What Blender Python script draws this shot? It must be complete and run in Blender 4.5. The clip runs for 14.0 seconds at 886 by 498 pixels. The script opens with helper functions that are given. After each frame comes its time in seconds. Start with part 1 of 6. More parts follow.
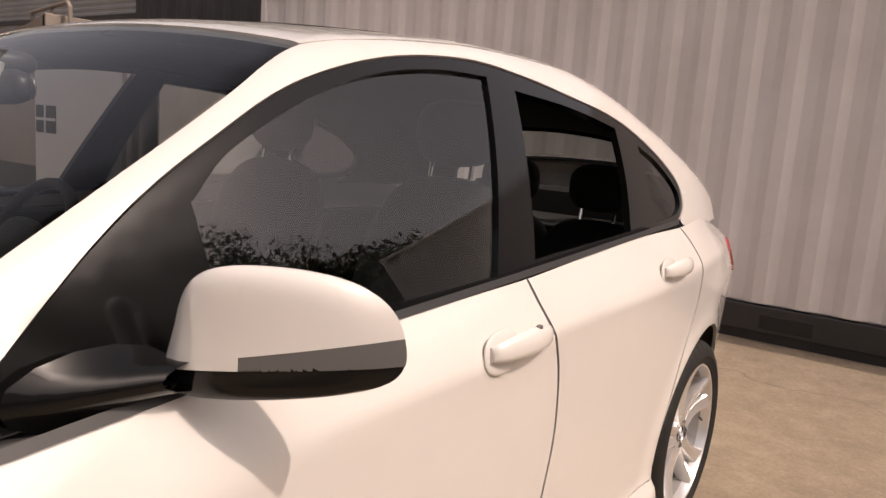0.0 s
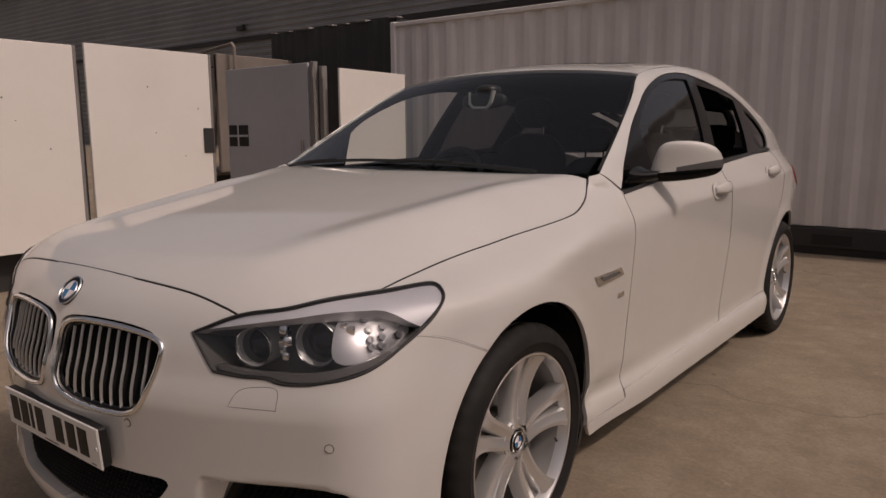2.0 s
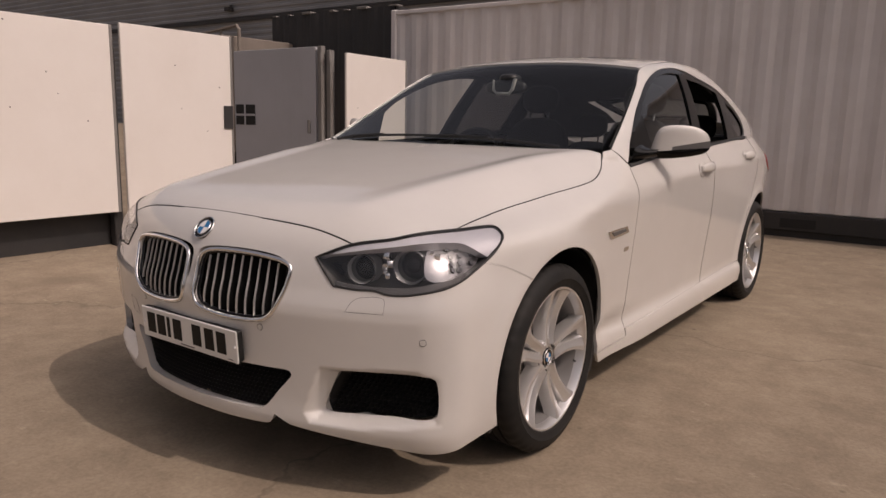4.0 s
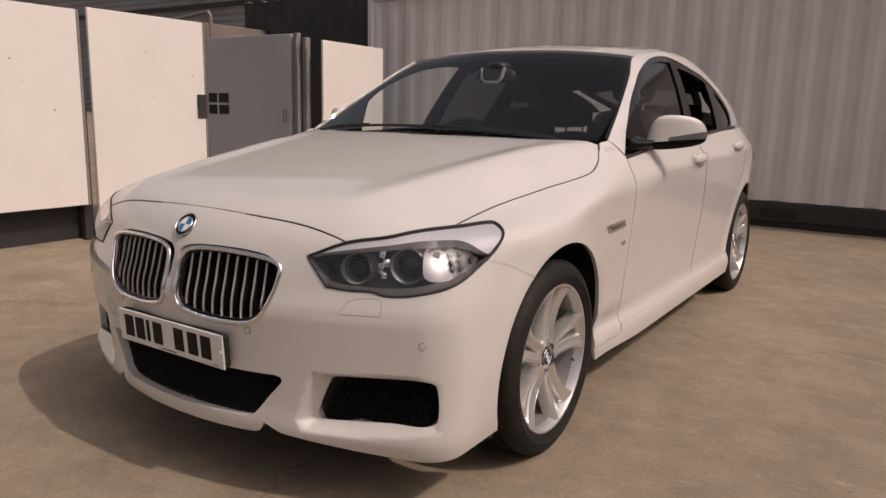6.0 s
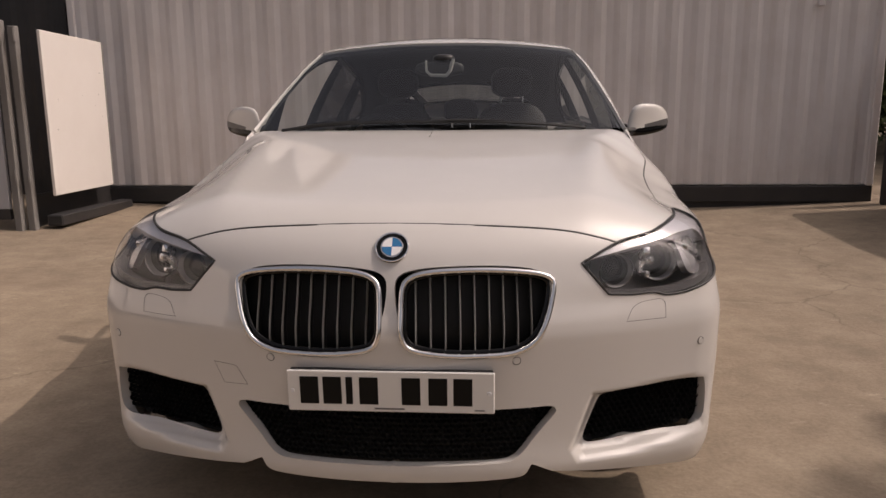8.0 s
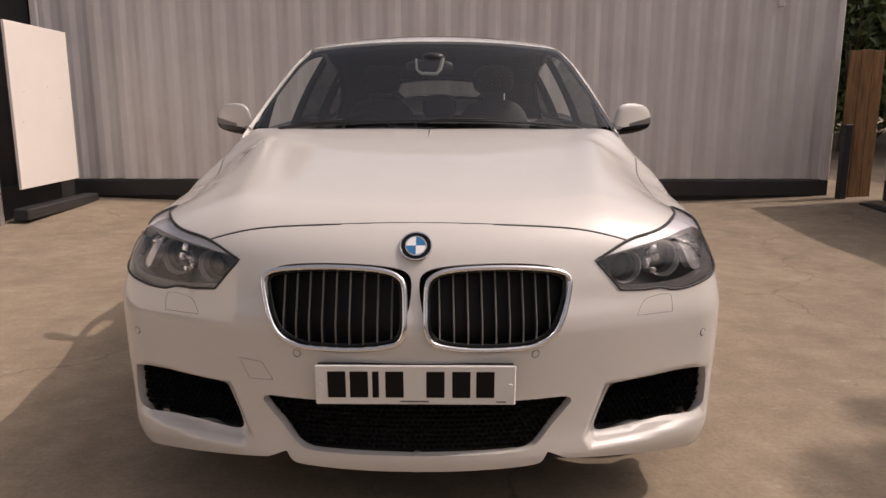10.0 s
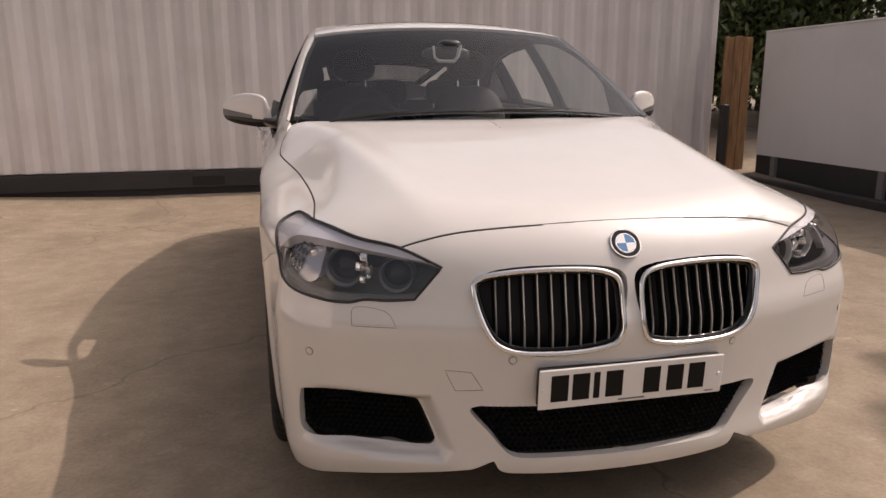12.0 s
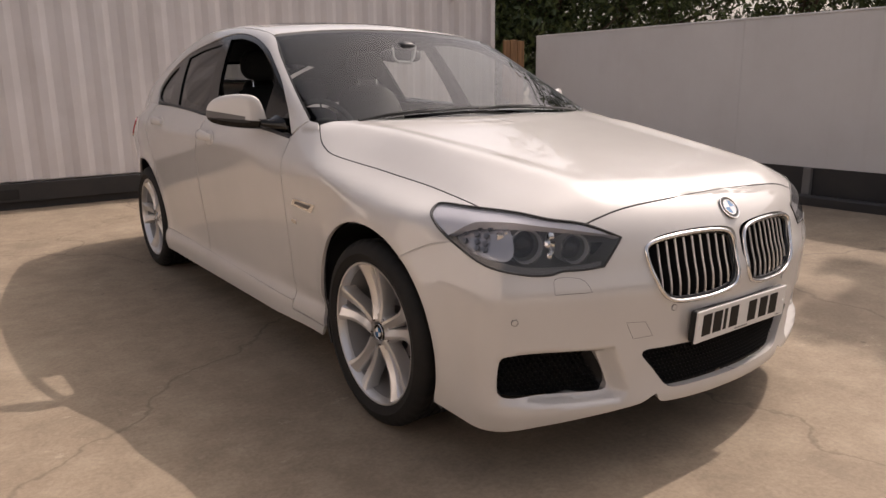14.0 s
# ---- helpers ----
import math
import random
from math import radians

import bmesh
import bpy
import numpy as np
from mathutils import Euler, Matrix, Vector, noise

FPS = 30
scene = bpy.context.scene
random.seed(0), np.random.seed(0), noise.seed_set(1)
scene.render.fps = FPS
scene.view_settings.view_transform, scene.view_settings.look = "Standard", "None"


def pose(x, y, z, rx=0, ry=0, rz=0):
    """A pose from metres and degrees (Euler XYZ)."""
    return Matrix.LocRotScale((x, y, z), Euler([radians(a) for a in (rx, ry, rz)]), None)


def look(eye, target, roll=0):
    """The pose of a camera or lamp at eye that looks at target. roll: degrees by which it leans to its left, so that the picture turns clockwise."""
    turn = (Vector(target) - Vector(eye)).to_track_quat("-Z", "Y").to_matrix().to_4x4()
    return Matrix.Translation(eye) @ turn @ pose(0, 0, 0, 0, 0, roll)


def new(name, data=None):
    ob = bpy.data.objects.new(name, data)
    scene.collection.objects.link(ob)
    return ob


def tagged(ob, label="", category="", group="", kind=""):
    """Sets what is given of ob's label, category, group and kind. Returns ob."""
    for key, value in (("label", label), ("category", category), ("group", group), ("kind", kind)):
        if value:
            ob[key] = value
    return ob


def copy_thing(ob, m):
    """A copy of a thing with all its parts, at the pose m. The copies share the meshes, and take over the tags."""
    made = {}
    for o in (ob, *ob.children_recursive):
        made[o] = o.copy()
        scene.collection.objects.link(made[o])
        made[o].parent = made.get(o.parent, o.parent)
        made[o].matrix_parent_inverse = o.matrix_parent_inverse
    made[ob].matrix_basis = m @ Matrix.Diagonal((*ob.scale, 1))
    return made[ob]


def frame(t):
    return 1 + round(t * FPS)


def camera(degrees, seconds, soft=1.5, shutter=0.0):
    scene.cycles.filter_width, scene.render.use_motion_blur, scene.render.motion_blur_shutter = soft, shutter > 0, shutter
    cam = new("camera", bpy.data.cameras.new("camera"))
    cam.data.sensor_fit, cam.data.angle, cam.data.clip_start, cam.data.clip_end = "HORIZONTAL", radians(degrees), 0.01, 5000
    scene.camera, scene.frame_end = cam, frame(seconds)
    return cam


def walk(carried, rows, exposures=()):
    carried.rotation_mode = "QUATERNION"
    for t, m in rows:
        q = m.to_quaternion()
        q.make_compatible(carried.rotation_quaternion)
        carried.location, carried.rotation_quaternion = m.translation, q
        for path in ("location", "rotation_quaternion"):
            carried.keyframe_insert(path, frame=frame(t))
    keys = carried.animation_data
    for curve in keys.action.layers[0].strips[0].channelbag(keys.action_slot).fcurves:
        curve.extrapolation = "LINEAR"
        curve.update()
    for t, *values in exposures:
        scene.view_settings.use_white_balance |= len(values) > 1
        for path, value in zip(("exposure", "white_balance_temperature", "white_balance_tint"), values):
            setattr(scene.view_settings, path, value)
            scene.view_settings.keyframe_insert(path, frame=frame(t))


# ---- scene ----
cam = camera(63.16, 14.0)
PATH = [
    (0, (1.566, 0.516, 1.352), (0.430, 2.132, 1.041), 4.2),
    (0.5, (1.664, -0.118, 1.282), (0.506, 1.478, 0.945), 1.5),
    (1, (1.723, -0.693, 1.264), (0.487, 0.842, 0.924), 0.3),
    (1.5, (1.781, -1.229, 1.239), (0.628, 0.373, 0.917), -0.3),
    (2, (1.932, -1.670, 1.228), (0.725, -0.105, 0.915), -0.3),
    (2.5, (2.005, -1.964, 1.216), (0.787, -0.416, 0.871), 0.3),
    (3, (2.031, -2.227, 1.201), (0.892, -0.619, 0.859), 1.0),
    (3.5, (2.054, -2.283, 1.193), (0.908, -0.680, 0.849), 1.3),
    (6, (1.922, -2.222, 1.195), (0.841, -0.582, 0.820), 1.3),
    (6.5, (1.498, -2.348, 1.235), (0.685, -0.542, 0.962), 0.3),
    (7, (0.979, -2.418, 1.203), (0.343, -0.541, 0.935), -0.5),
    (7.5, (0.515, -2.492, 1.244), (0.144, -0.558, 0.899), 1.9),
    (8, (0.252, -2.559, 1.148), (0.115, -0.597, 0.786), -0.4),
    (10.5, (0.083, -2.635, 1.182), (0.076, -0.676, 0.780), 0.1),
    (11, (-0.006, -2.585, 1.179), (0.033, -0.631, 0.756), 0.6),
    (11.5, (-0.407, -2.562, 1.212), (-0.207, -0.617, 0.794), 1.7),
    (12, (-0.869, -2.472, 1.224), (-0.437, -0.569, 0.786), -0.3),
    (12.5, (-1.295, -2.362, 1.275), (-0.628, -0.528, 0.835), -0.6),
    (13, (-1.756, -2.331, 1.238), (-0.760, -0.647, 0.824), -2.2),
    (13.5, (-2.052, -2.273, 1.262), (-0.985, -0.640, 0.822), -1.7),
    (14, (-2.175, -2.160, 1.241), (-1.034, -0.580, 0.792), -0.6),
]
EXPOSURES = [(0.0, 0.0, 7350, 23), (0.5, -0.78, 7300, 25), (1.0, -1.18, 7250, 25), (1.5, -1.34, 7150, 24), (2.0, -1.25, 7100, 24), (3.5, -0.83, 7050, 24), (7.5, -0.60, 7050, 22), (11.0, -0.22, 7050, 22), (14.0, 0.0, 6900, 20)]
walk(cam, [(t, look(eye, target, roll)) for t, eye, target, roll in PATH], EXPOSURES)

# ---- daylight ----
SUN_WAY = Vector((0.93, 0.07, 1.10)).normalized()          # towards the sun
world = bpy.data.worlds.new("daylight")
scene.world = world
world.use_nodes = True
wn = world.node_tree.nodes
sky = wn.new("ShaderNodeTexSky")
sky.sky_type = "NISHITA"
sky.sun_disc = False
sky.sun_elevation = math.asin(SUN_WAY.z)
sky.sun_rotation = math.atan2(SUN_WAY.x, SUN_WAY.y)
sky.air_density, sky.dust_density, sky.ozone_density = 1.2, 7.0, 0.6
wn["Background"].inputs["Strength"].default_value = 0.145
haze = wn.new("ShaderNodeHueSaturation")                  # a milky, hazy sky
haze.inputs["Saturation"].default_value = 0.45
world.node_tree.links.new(sky.outputs[0], haze.inputs["Color"])
world.node_tree.links.new(haze.outputs[0], wn["Background"].inputs["Color"])
sun = new("sun", bpy.data.lights.new("sun", "SUN"))
sun.data.energy, sun.data.angle, sun.data.color = 2.8, radians(0.6), (1.0, 0.93, 0.84)
sun.rotation_mode = "QUATERNION"
sun.rotation_quaternion = SUN_WAY.to_track_quat("Z", "Y")

# ---- materials ----
def shader(name, color=(0.8, 0.8, 0.8), rough=0.5, metal=0.0, **more):
    m = bpy.data.materials.new(name)
    m.use_nodes = True
    b = m.node_tree.nodes["Principled BSDF"]
    b.inputs["Base Color"].default_value = (*color, 1)
    b.inputs["Roughness"].default_value = rough
    b.inputs["Metallic"].default_value = metal
    for key, v in more.items():
        b.inputs[key.replace("_", " ")].default_value = v
    return m


def node(m, kind, **props):
    n = m.node_tree.nodes.new(kind)
    for key, v in props.items():
        n.inputs[key.replace("_", " ")].default_value = v
    return n


def link(m, a, b):
    m.node_tree.links.new(a, b)


def coords(m, scale=(1, 1, 1), space="Object"):
    tc = node(m, "ShaderNodeTexCoord")
    mp = node(m, "ShaderNodeMapping")
    mp.inputs["Scale"].default_value = scale
    link(m, tc.outputs[space], mp.inputs["Vector"])
    return mp.outputs["Vector"]


def world_coords(m, scale=(1, 1, 1)):
    g = node(m, "ShaderNodeNewGeometry")
    mp = node(m, "ShaderNodeMapping")
    mp.inputs["Scale"].default_value = scale
    link(m, g.outputs["Position"], mp.inputs["Vector"])
    return mp.outputs["Vector"]


def noise_tex(m, vec, scale, detail=4.0, rough=0.55):
    n = node(m, "ShaderNodeTexNoise", Scale=scale, Detail=detail, Roughness=rough)
    link(m, vec, n.inputs["Vector"])
    return n.outputs["Fac"]


def ramp(m, fac, stops):
    r = node(m, "ShaderNodeValToRGB")
    e = r.color_ramp.elements
    while len(e) < len(stops):
        e.new(0.5)
    for el, (p, c) in zip(e, stops):
        el.position, el.color = p, (*c, 1)
    link(m, fac, r.inputs["Fac"])
    return r.outputs["Color"]


def mixed(m, fac, a, b, blend="MIX"):
    n = m.node_tree.nodes.new("ShaderNodeMix")
    n.data_type, n.blend_type = "RGBA", blend
    for socket, v in ((n.inputs[0], fac), (n.inputs[6], a), (n.inputs[7], b)):
        if isinstance(v, (int, float)):
            socket.default_value = v
        elif isinstance(v, tuple):
            socket.default_value = (*v, 1)
        else:
            link(m, v, socket)
    return n.outputs[2]


def bump(m, height, strength=0.2, distance=0.01):
    n = node(m, "ShaderNodeBump", Strength=strength, Distance=distance)
    link(m, height, n.inputs["Height"])
    link(m, n.outputs["Normal"], m.node_tree.nodes["Principled BSDF"].inputs["Normal"])


def put(m, socket, out):
    link(m, out, m.node_tree.nodes["Principled BSDF"].inputs[socket])


def painted(name, base, worn, rough=0.5, streak=True, bumpy=0.08, dirt=0.5):
    """Weathered paint: patches, streaks that run down, small scuffs."""
    m = shader(name, base, rough)
    w = world_coords(m)
    patches = noise_tex(m, w, 1.3, 6, 0.65)
    col = mixed(m, ramp(m, patches, [(0.42, (0, 0, 0)), (0.75, (dirt, dirt, dirt))]), base, worn)
    if streak:
        s = noise_tex(m, world_coords(m, (9, 9, 0.5)), 1.0, 5, 0.6)
        col = mixed(m, ramp(m, s, [(0.55, (0, 0, 0)), (0.8, (dirt * 0.6,) * 3)]), col, worn)
    fine = noise_tex(m, w, 42, 4, 0.6)
    col = mixed(m, ramp(m, fine, [(0.62, (0, 0, 0)), (0.72, (dirt * 0.4,) * 3)]), col, worn)
    put(m, "Base Color", col)
    bump(m, fine, bumpy, 0.004)
    return m


def concrete_ground():
    m = shader("concrete", (0.168, 0.133, 0.095), 0.9)
    w = world_coords(m)
    big = noise_tex(m, w, 0.35, 5, 0.6)
    mid = noise_tex(m, w, 2.2, 6, 0.65)
    fine = noise_tex(m, w, 55, 5, 0.7)
    grit = node(m, "ShaderNodeTexVoronoi", Scale=95.0)
    link(m, w, grit.inputs["Vector"])
    col = ramp(m, big, [(0.32, (0.185, 0.140, 0.097)), (0.5, (0.255, 0.200, 0.140)), (0.68, (0.33, 0.265, 0.190))])
    col = mixed(m, 0.5, col, ramp(m, mid, [(0.32, (0.150, 0.115, 0.080)), (0.5, (0.245, 0.190, 0.132)), (0.66, (0.36, 0.295, 0.215))]))
    patch = noise_tex(m, w, 7.5, 6, 0.7)
    col = mixed(m, 0.24, col, ramp(m, patch, [(0.36, (0.12, 0.092, 0.065)), (0.52, (0.245, 0.192, 0.135)), (0.64, (0.37, 0.305, 0.225))]))
    col = mixed(m, 0.20, col, ramp(m, fine, [(0.36, (0.10, 0.078, 0.055)), (0.6, (0.34, 0.27, 0.20))]))
    # scuffed pale chips and scrapes
    chips = noise_tex(m, world_coords(m, (9, 16, 1)), 1.0, 6, 0.75)
    where = noise_tex(m, w, 0.9, 3, 0.5)
    chip = mixed(m, ramp(m, where, [(0.45, (0, 0, 0)), (0.62, (1, 1, 1))]), (0, 0, 0), ramp(m, chips, [(0.60, (0, 0, 0)), (0.66, (0.55,) * 3)]))
    col = mixed(m, chip, col, (0.42, 0.35, 0.265))
    smudge = noise_tex(m, world_coords(m, (1.2, 1.0, 1)), 1.7, 7, 0.7)
    col = mixed(m, ramp(m, smudge, [(0.50, (0, 0, 0)), (0.66, (0.30,) * 3)]), col, (0.125, 0.095, 0.066))
    # dark damp stains and long brushed streaks
    stain = noise_tex(m, world_coords(m, (0.7, 0.7, 1)), 1.1, 3, 0.5)
    col = mixed(m, ramp(m, stain, [(0.58, (0, 0, 0)), (0.7, (0.4,) * 3)]), col, (0.140, 0.103, 0.072))
    streak = noise_tex(m, world_coords(m, (0.45, 5.5, 1)), 1.0, 5, 0.6)
    col = mixed(m, ramp(m, streak, [(0.6, (0, 0, 0)), (0.78, (0.22,) * 3)]), col, (0.336, 0.276, 0.210))
    # scattered dark pebbles and oil spots
    spots = node(m, "ShaderNodeTexVoronoi", Scale=3.1)
    link(m, w, spots.inputs["Vector"])
    col = mixed(m, ramp(m, spots.outputs["Distance"], [(0.02, (0.6,) * 3), (0.05, (0, 0, 0))]), col, (0.067, 0.053, 0.040))
    # hairline cracks
    cr = node(m, "ShaderNodeTexVoronoi", Scale=0.33)
    cr.feature = "DISTANCE_TO_EDGE"
    wob = node(m, "ShaderNodeTexNoise", Scale=2.0, Detail=6.0)
    link(m, w, wob.inputs["Vector"])
    add = m.node_tree.nodes.new("ShaderNodeVectorMath")
    add.operation = "MULTIPLY_ADD"
    link(m, wob.outputs["Color"], add.inputs[0])
    add.inputs[1].default_value = (0.7, 0.7, 0)
    link(m, w, add.inputs[2])
    link(m, add.outputs[0], cr.inputs["Vector"])
    crack = ramp(m, cr.outputs["Distance"], [(0.0015, (0.45,) * 3), (0.004, (0, 0, 0))])
    col = mixed(m, crack, col, (0.073, 0.053, 0.037))
    put(m, "Base Color", col)
    h = mixed(m, 0.6, fine, grit.outputs["Distance"])
    bump(m, h, 0.16, 0.003)
    return m


def car_paint():
    m = shader("white_car_paint", (0.62, 0.60, 0.57), 0.6, Specular_IOR_Level=0.05, Coat_Weight=1.0, Coat_Roughness=0.015, Coat_IOR=1.85)
    w = world_coords(m)
    dust = noise_tex(m, w, 3.0, 5, 0.6)
    put(m, "Base Color", ramp(m, dust, [(0.3, (0.58, 0.56, 0.53)), (0.7, (0.61, 0.59, 0.56))]))
    return m


def glass(name, tint, rough=0.0, gloss=0.075):
    m = bpy.data.materials.new(name)
    m.use_nodes = True
    t = m.node_tree
    t.nodes.remove(t.nodes["Principled BSDF"])
    tr = t.nodes.new("ShaderNodeBsdfTransparent")
    tr.inputs[0].default_value = (*tint, 1)
    gl = t.nodes.new("ShaderNodeBsdfGlossy")
    gl.inputs["Roughness"].default_value = rough
    lw = t.nodes.new("ShaderNodeLayerWeight")
    lw.inputs["Blend"].default_value = 0.5
    pw = t.nodes.new("ShaderNodeMath")
    pw.operation = "POWER"
    pw.inputs[1].default_value = 5.0
    t.links.new(lw.outputs["Facing"], pw.inputs[0])
    fr = t.nodes.new("ShaderNodeMath")
    fr.operation = "MULTIPLY_ADD"
    fr.inputs[1].default_value, fr.inputs[2].default_value = 0.9, gloss
    t.links.new(pw.outputs[0], fr.inputs[0])
    mix = t.nodes.new("ShaderNodeMixShader")
    t.links.new(fr.outputs[0], mix.inputs[0])
    t.links.new(tr.outputs[0], mix.inputs[1])
    t.links.new(gl.outputs[0], mix.inputs[2])
    t.links.new(mix.outputs[0], t.nodes["Material Output"].inputs[0])
    return m


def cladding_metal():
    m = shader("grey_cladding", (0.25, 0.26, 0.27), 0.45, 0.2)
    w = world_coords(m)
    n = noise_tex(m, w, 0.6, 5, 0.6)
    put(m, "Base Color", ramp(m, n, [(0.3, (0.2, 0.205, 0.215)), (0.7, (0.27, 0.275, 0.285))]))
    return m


def timber():
    m = shader("brown_timber", (0.24, 0.12, 0.05), 0.8)
    n = noise_tex(m, world_coords(m, (14, 14, 1.2)), 2.0, 6, 0.6)
    put(m, "Base Color", ramp(m, n, [(0.3, (0.14, 0.07, 0.03)), (0.7, (0.33, 0.18, 0.08))]))
    bump(m, n, 0.3, 0.01)
    return m


def foliage():
    m = shader("leaf_green", (0.06, 0.09, 0.03), 0.55)
    g = node(m, "ShaderNodeNewGeometry")
    put(m, "Base Color", ramp(m, g.outputs["Random Per Island"], [(0.0, (0.025, 0.04, 0.012)), (0.6, (0.06, 0.09, 0.025)), (1.0, (0.12, 0.15, 0.05))]))
    return m


def rubber():
    m = shader("tyre_rubber", (0.012, 0.011, 0.010), 0.7, Specular_IOR_Level=0.3)
    n = noise_tex(m, coords(m), 9, 5, 0.6)
    put(m, "Base Color", ramp(m, n, [(0.35, (0.007, 0.007, 0.007)), (0.75, (0.017, 0.015, 0.013))]))
    return m


def fabric(name, a, b, scale=60):
    m = shader(name, a, 0.75)
    n = noise_tex(m, coords(m), scale, 4, 0.6)
    put(m, "Base Color", ramp(m, n, [(0.3, a), (0.7, b)]))
    bump(m, n, 0.15, 0.003)
    return m


PAINT = car_paint()
GLOSS_BLACK = shader("gloss_black_trim", (0.004, 0.004, 0.004), 0.12, Specular_IOR_Level=0.32)
SATIN_BLACK = shader("satin_black_plastic", (0.018, 0.018, 0.018), 0.45)
GRILLE_BLACK = shader("grille_black", (0.006, 0.006, 0.006), 0.6)
SEAL = shader("rubber_seal", (0.015, 0.015, 0.015), 0.6)
RUBBER = rubber()
CHROME = shader("chrome", (0.82, 0.82, 0.82), 0.08, 1.0)
DULL_CHROME = shader("grille_chrome", (0.60, 0.59, 0.58), 0.32, 0.85)
ALLOY_BARREL = shader("dusty_alloy", (0.34, 0.33, 0.32), 0.45, 0.6)
ALLOY = shader("silver_alloy", (0.72, 0.71, 0.70), 0.3, 0.8, Coat_Weight=0.5)
DARK_METAL = shader("brake_metal", (0.18, 0.17, 0.165), 0.45, 0.8)
CLEAR_GLASS = glass("windscreen_glass", (0.74, 0.78, 0.76), 0.0, 0.045)
SIDE_GLASS = glass("door_glass", (0.62, 0.66, 0.64), 0.0, 0.11)
TAIL_GLASS = glass("tailgate_glass", (0.36, 0.38, 0.37))
TINTED_GLASS = glass("privacy_glass", (0.16, 0.16, 0.17))
LENS_GLASS = glass("headlight_lens", (0.97, 0.97, 0.97))
MIRROR_SILVER = shader("mirror_silver", (0.85, 0.85, 0.85), 0.02, 1.0)
LAMP_SILVER = shader("lamp_reflector", (0.60, 0.60, 0.60), 0.38, 0.6)
LAMP_GREY = shader("lamp_bezel_grey", (0.13, 0.125, 0.125), 0.35, 0.2)
LAMP_BROW = shader("lamp_brow_silver", (0.60, 0.59, 0.62), 0.35, 0.3)
LAMP_BEZEL = shader("lamp_bezel_pale", (0.42, 0.41, 0.42), 0.22, 0.7)
LAMP_CELL = shader("lamp_cell_dark", (0.10, 0.10, 0.11), 0.15, 0.3)
# pale colour that paints the sunlit edge of the rear-view mirror
SUNLIT_EDGE = shader("sunlit_edge_pale", (0.55, 0.54, 0.52), 0.4)
LAMP_DARK = shader("lamp_housing_dark", (0.10, 0.097, 0.095), 0.3)
RED_LENS = shader("red_lens", (0.35, 0.01, 0.012), 0.1, Coat_Weight=1.0)
PLATE_WHITE = shader("plate_white", (0.72, 0.71, 0.68), 0.35)
PLATE_BLACK = shader("plate_black", (0.006, 0.006, 0.006), 0.4, Specular_IOR_Level=0.15)
BADGE_BLUE = shader("badge_blue", (0.02, 0.16, 0.36), 0.25, Coat_Weight=1.0)
BADGE_WHITE = shader("badge_white", (0.8, 0.8, 0.8), 0.25, Coat_Weight=1.0)
LEATHER = fabric("black_leather", (0.012, 0.012, 0.012), (0.022, 0.021, 0.02))
DASH = fabric("dashboard_black", (0.014, 0.014, 0.014), (0.022, 0.022, 0.021), 120)
TRIM_GREY = fabric("headlining_grey", (0.25, 0.24, 0.22), (0.30, 0.29, 0.27))
CONCRETE = concrete_ground()
CONTAINER_WHITE = painted("container_white_paint", (0.66, 0.63, 0.62), (0.42, 0.37, 0.33), 0.5, True, 0.1, 0.3)
WALL_WHITE = painted("wall_white_paint", (0.66, 0.65, 0.64), (0.45, 0.42, 0.4), 0.5, True, 0.06, 0.25)
BOARD_WHITE = painted("board_white_paint", (0.70, 0.66, 0.62), (0.5, 0.44, 0.38), 0.45, False, 0.05, 0.2)
BOARD_GREY = painted("door_grey_paint", (0.42, 0.42, 0.44), (0.3, 0.29, 0.29), 0.45, True, 0.06, 0.3)
BLACK_STEEL = painted("black_steel_paint", (0.02, 0.02, 0.021), (0.06, 0.05, 0.045), 0.55, False, 0.2, 0.5)
RAW_STEEL = painted("post_grey_steel", (0.2, 0.19, 0.18), (0.1, 0.08, 0.06), 0.6, True, 0.1, 0.5)
SKIP_TAN = painted("skip_tan_paint", (0.20, 0.17, 0.145), (0.11, 0.085, 0.065), 0.6, True, 0.1, 0.5)
CLADDING = cladding_metal()
# the warehouse's end cladding: sun on that side is painted in as paler grey
CLADDING_SUNLIT = painted("sunlit_cladding", (0.5, 0.5, 0.5), (0.42, 0.42, 0.42), 0.4, False, 0.03, 0.3)
TIMBER = timber()
LEAF = foliage()
BARK = shader("bark_brown", (0.09, 0.065, 0.045), 0.9)

# ---- building helpers ----
def part(name, bm, material, parent=None, label=""):
    """Links a bmesh as one mesh object, under a thing or a part if one is given."""
    me = bpy.data.meshes.new(name)
    bm.to_mesh(me)
    bm.free()
    for m in (material if isinstance(material, (list, tuple)) else [material]):
        me.materials.append(m)
    ob = new(name, me)
    if parent is not None:
        ob.parent = parent
    if label:
        ob["label"] = label
    return ob


def thing(name, label, category, at=(0, 0, 0), group="", kind=""):
    ob = new(name)
    ob.empty_display_size = 0.1
    ob.location = at
    return tagged(ob, label, category, group, kind)


def box_bm(x0, x1, y0, y1, z0, z1, bevel=0.0, seg=1, bm=None):
    bm = bm or bmesh.new()
    r = bmesh.ops.create_cube(bm, size=1.0)
    bmesh.ops.scale(bm, vec=(x1 - x0, y1 - y0, z1 - z0), verts=r["verts"])
    bmesh.ops.translate(bm, vec=((x0 + x1) / 2, (y0 + y1) / 2, (z0 + z1) / 2), verts=r["verts"])
    if bevel:
        es = list({e for v in r["verts"] for e in v.link_edges})
        bmesh.ops.bevel(bm, geom=es, offset=bevel, segments=seg, affect="EDGES", profile=0.5)
    return bm


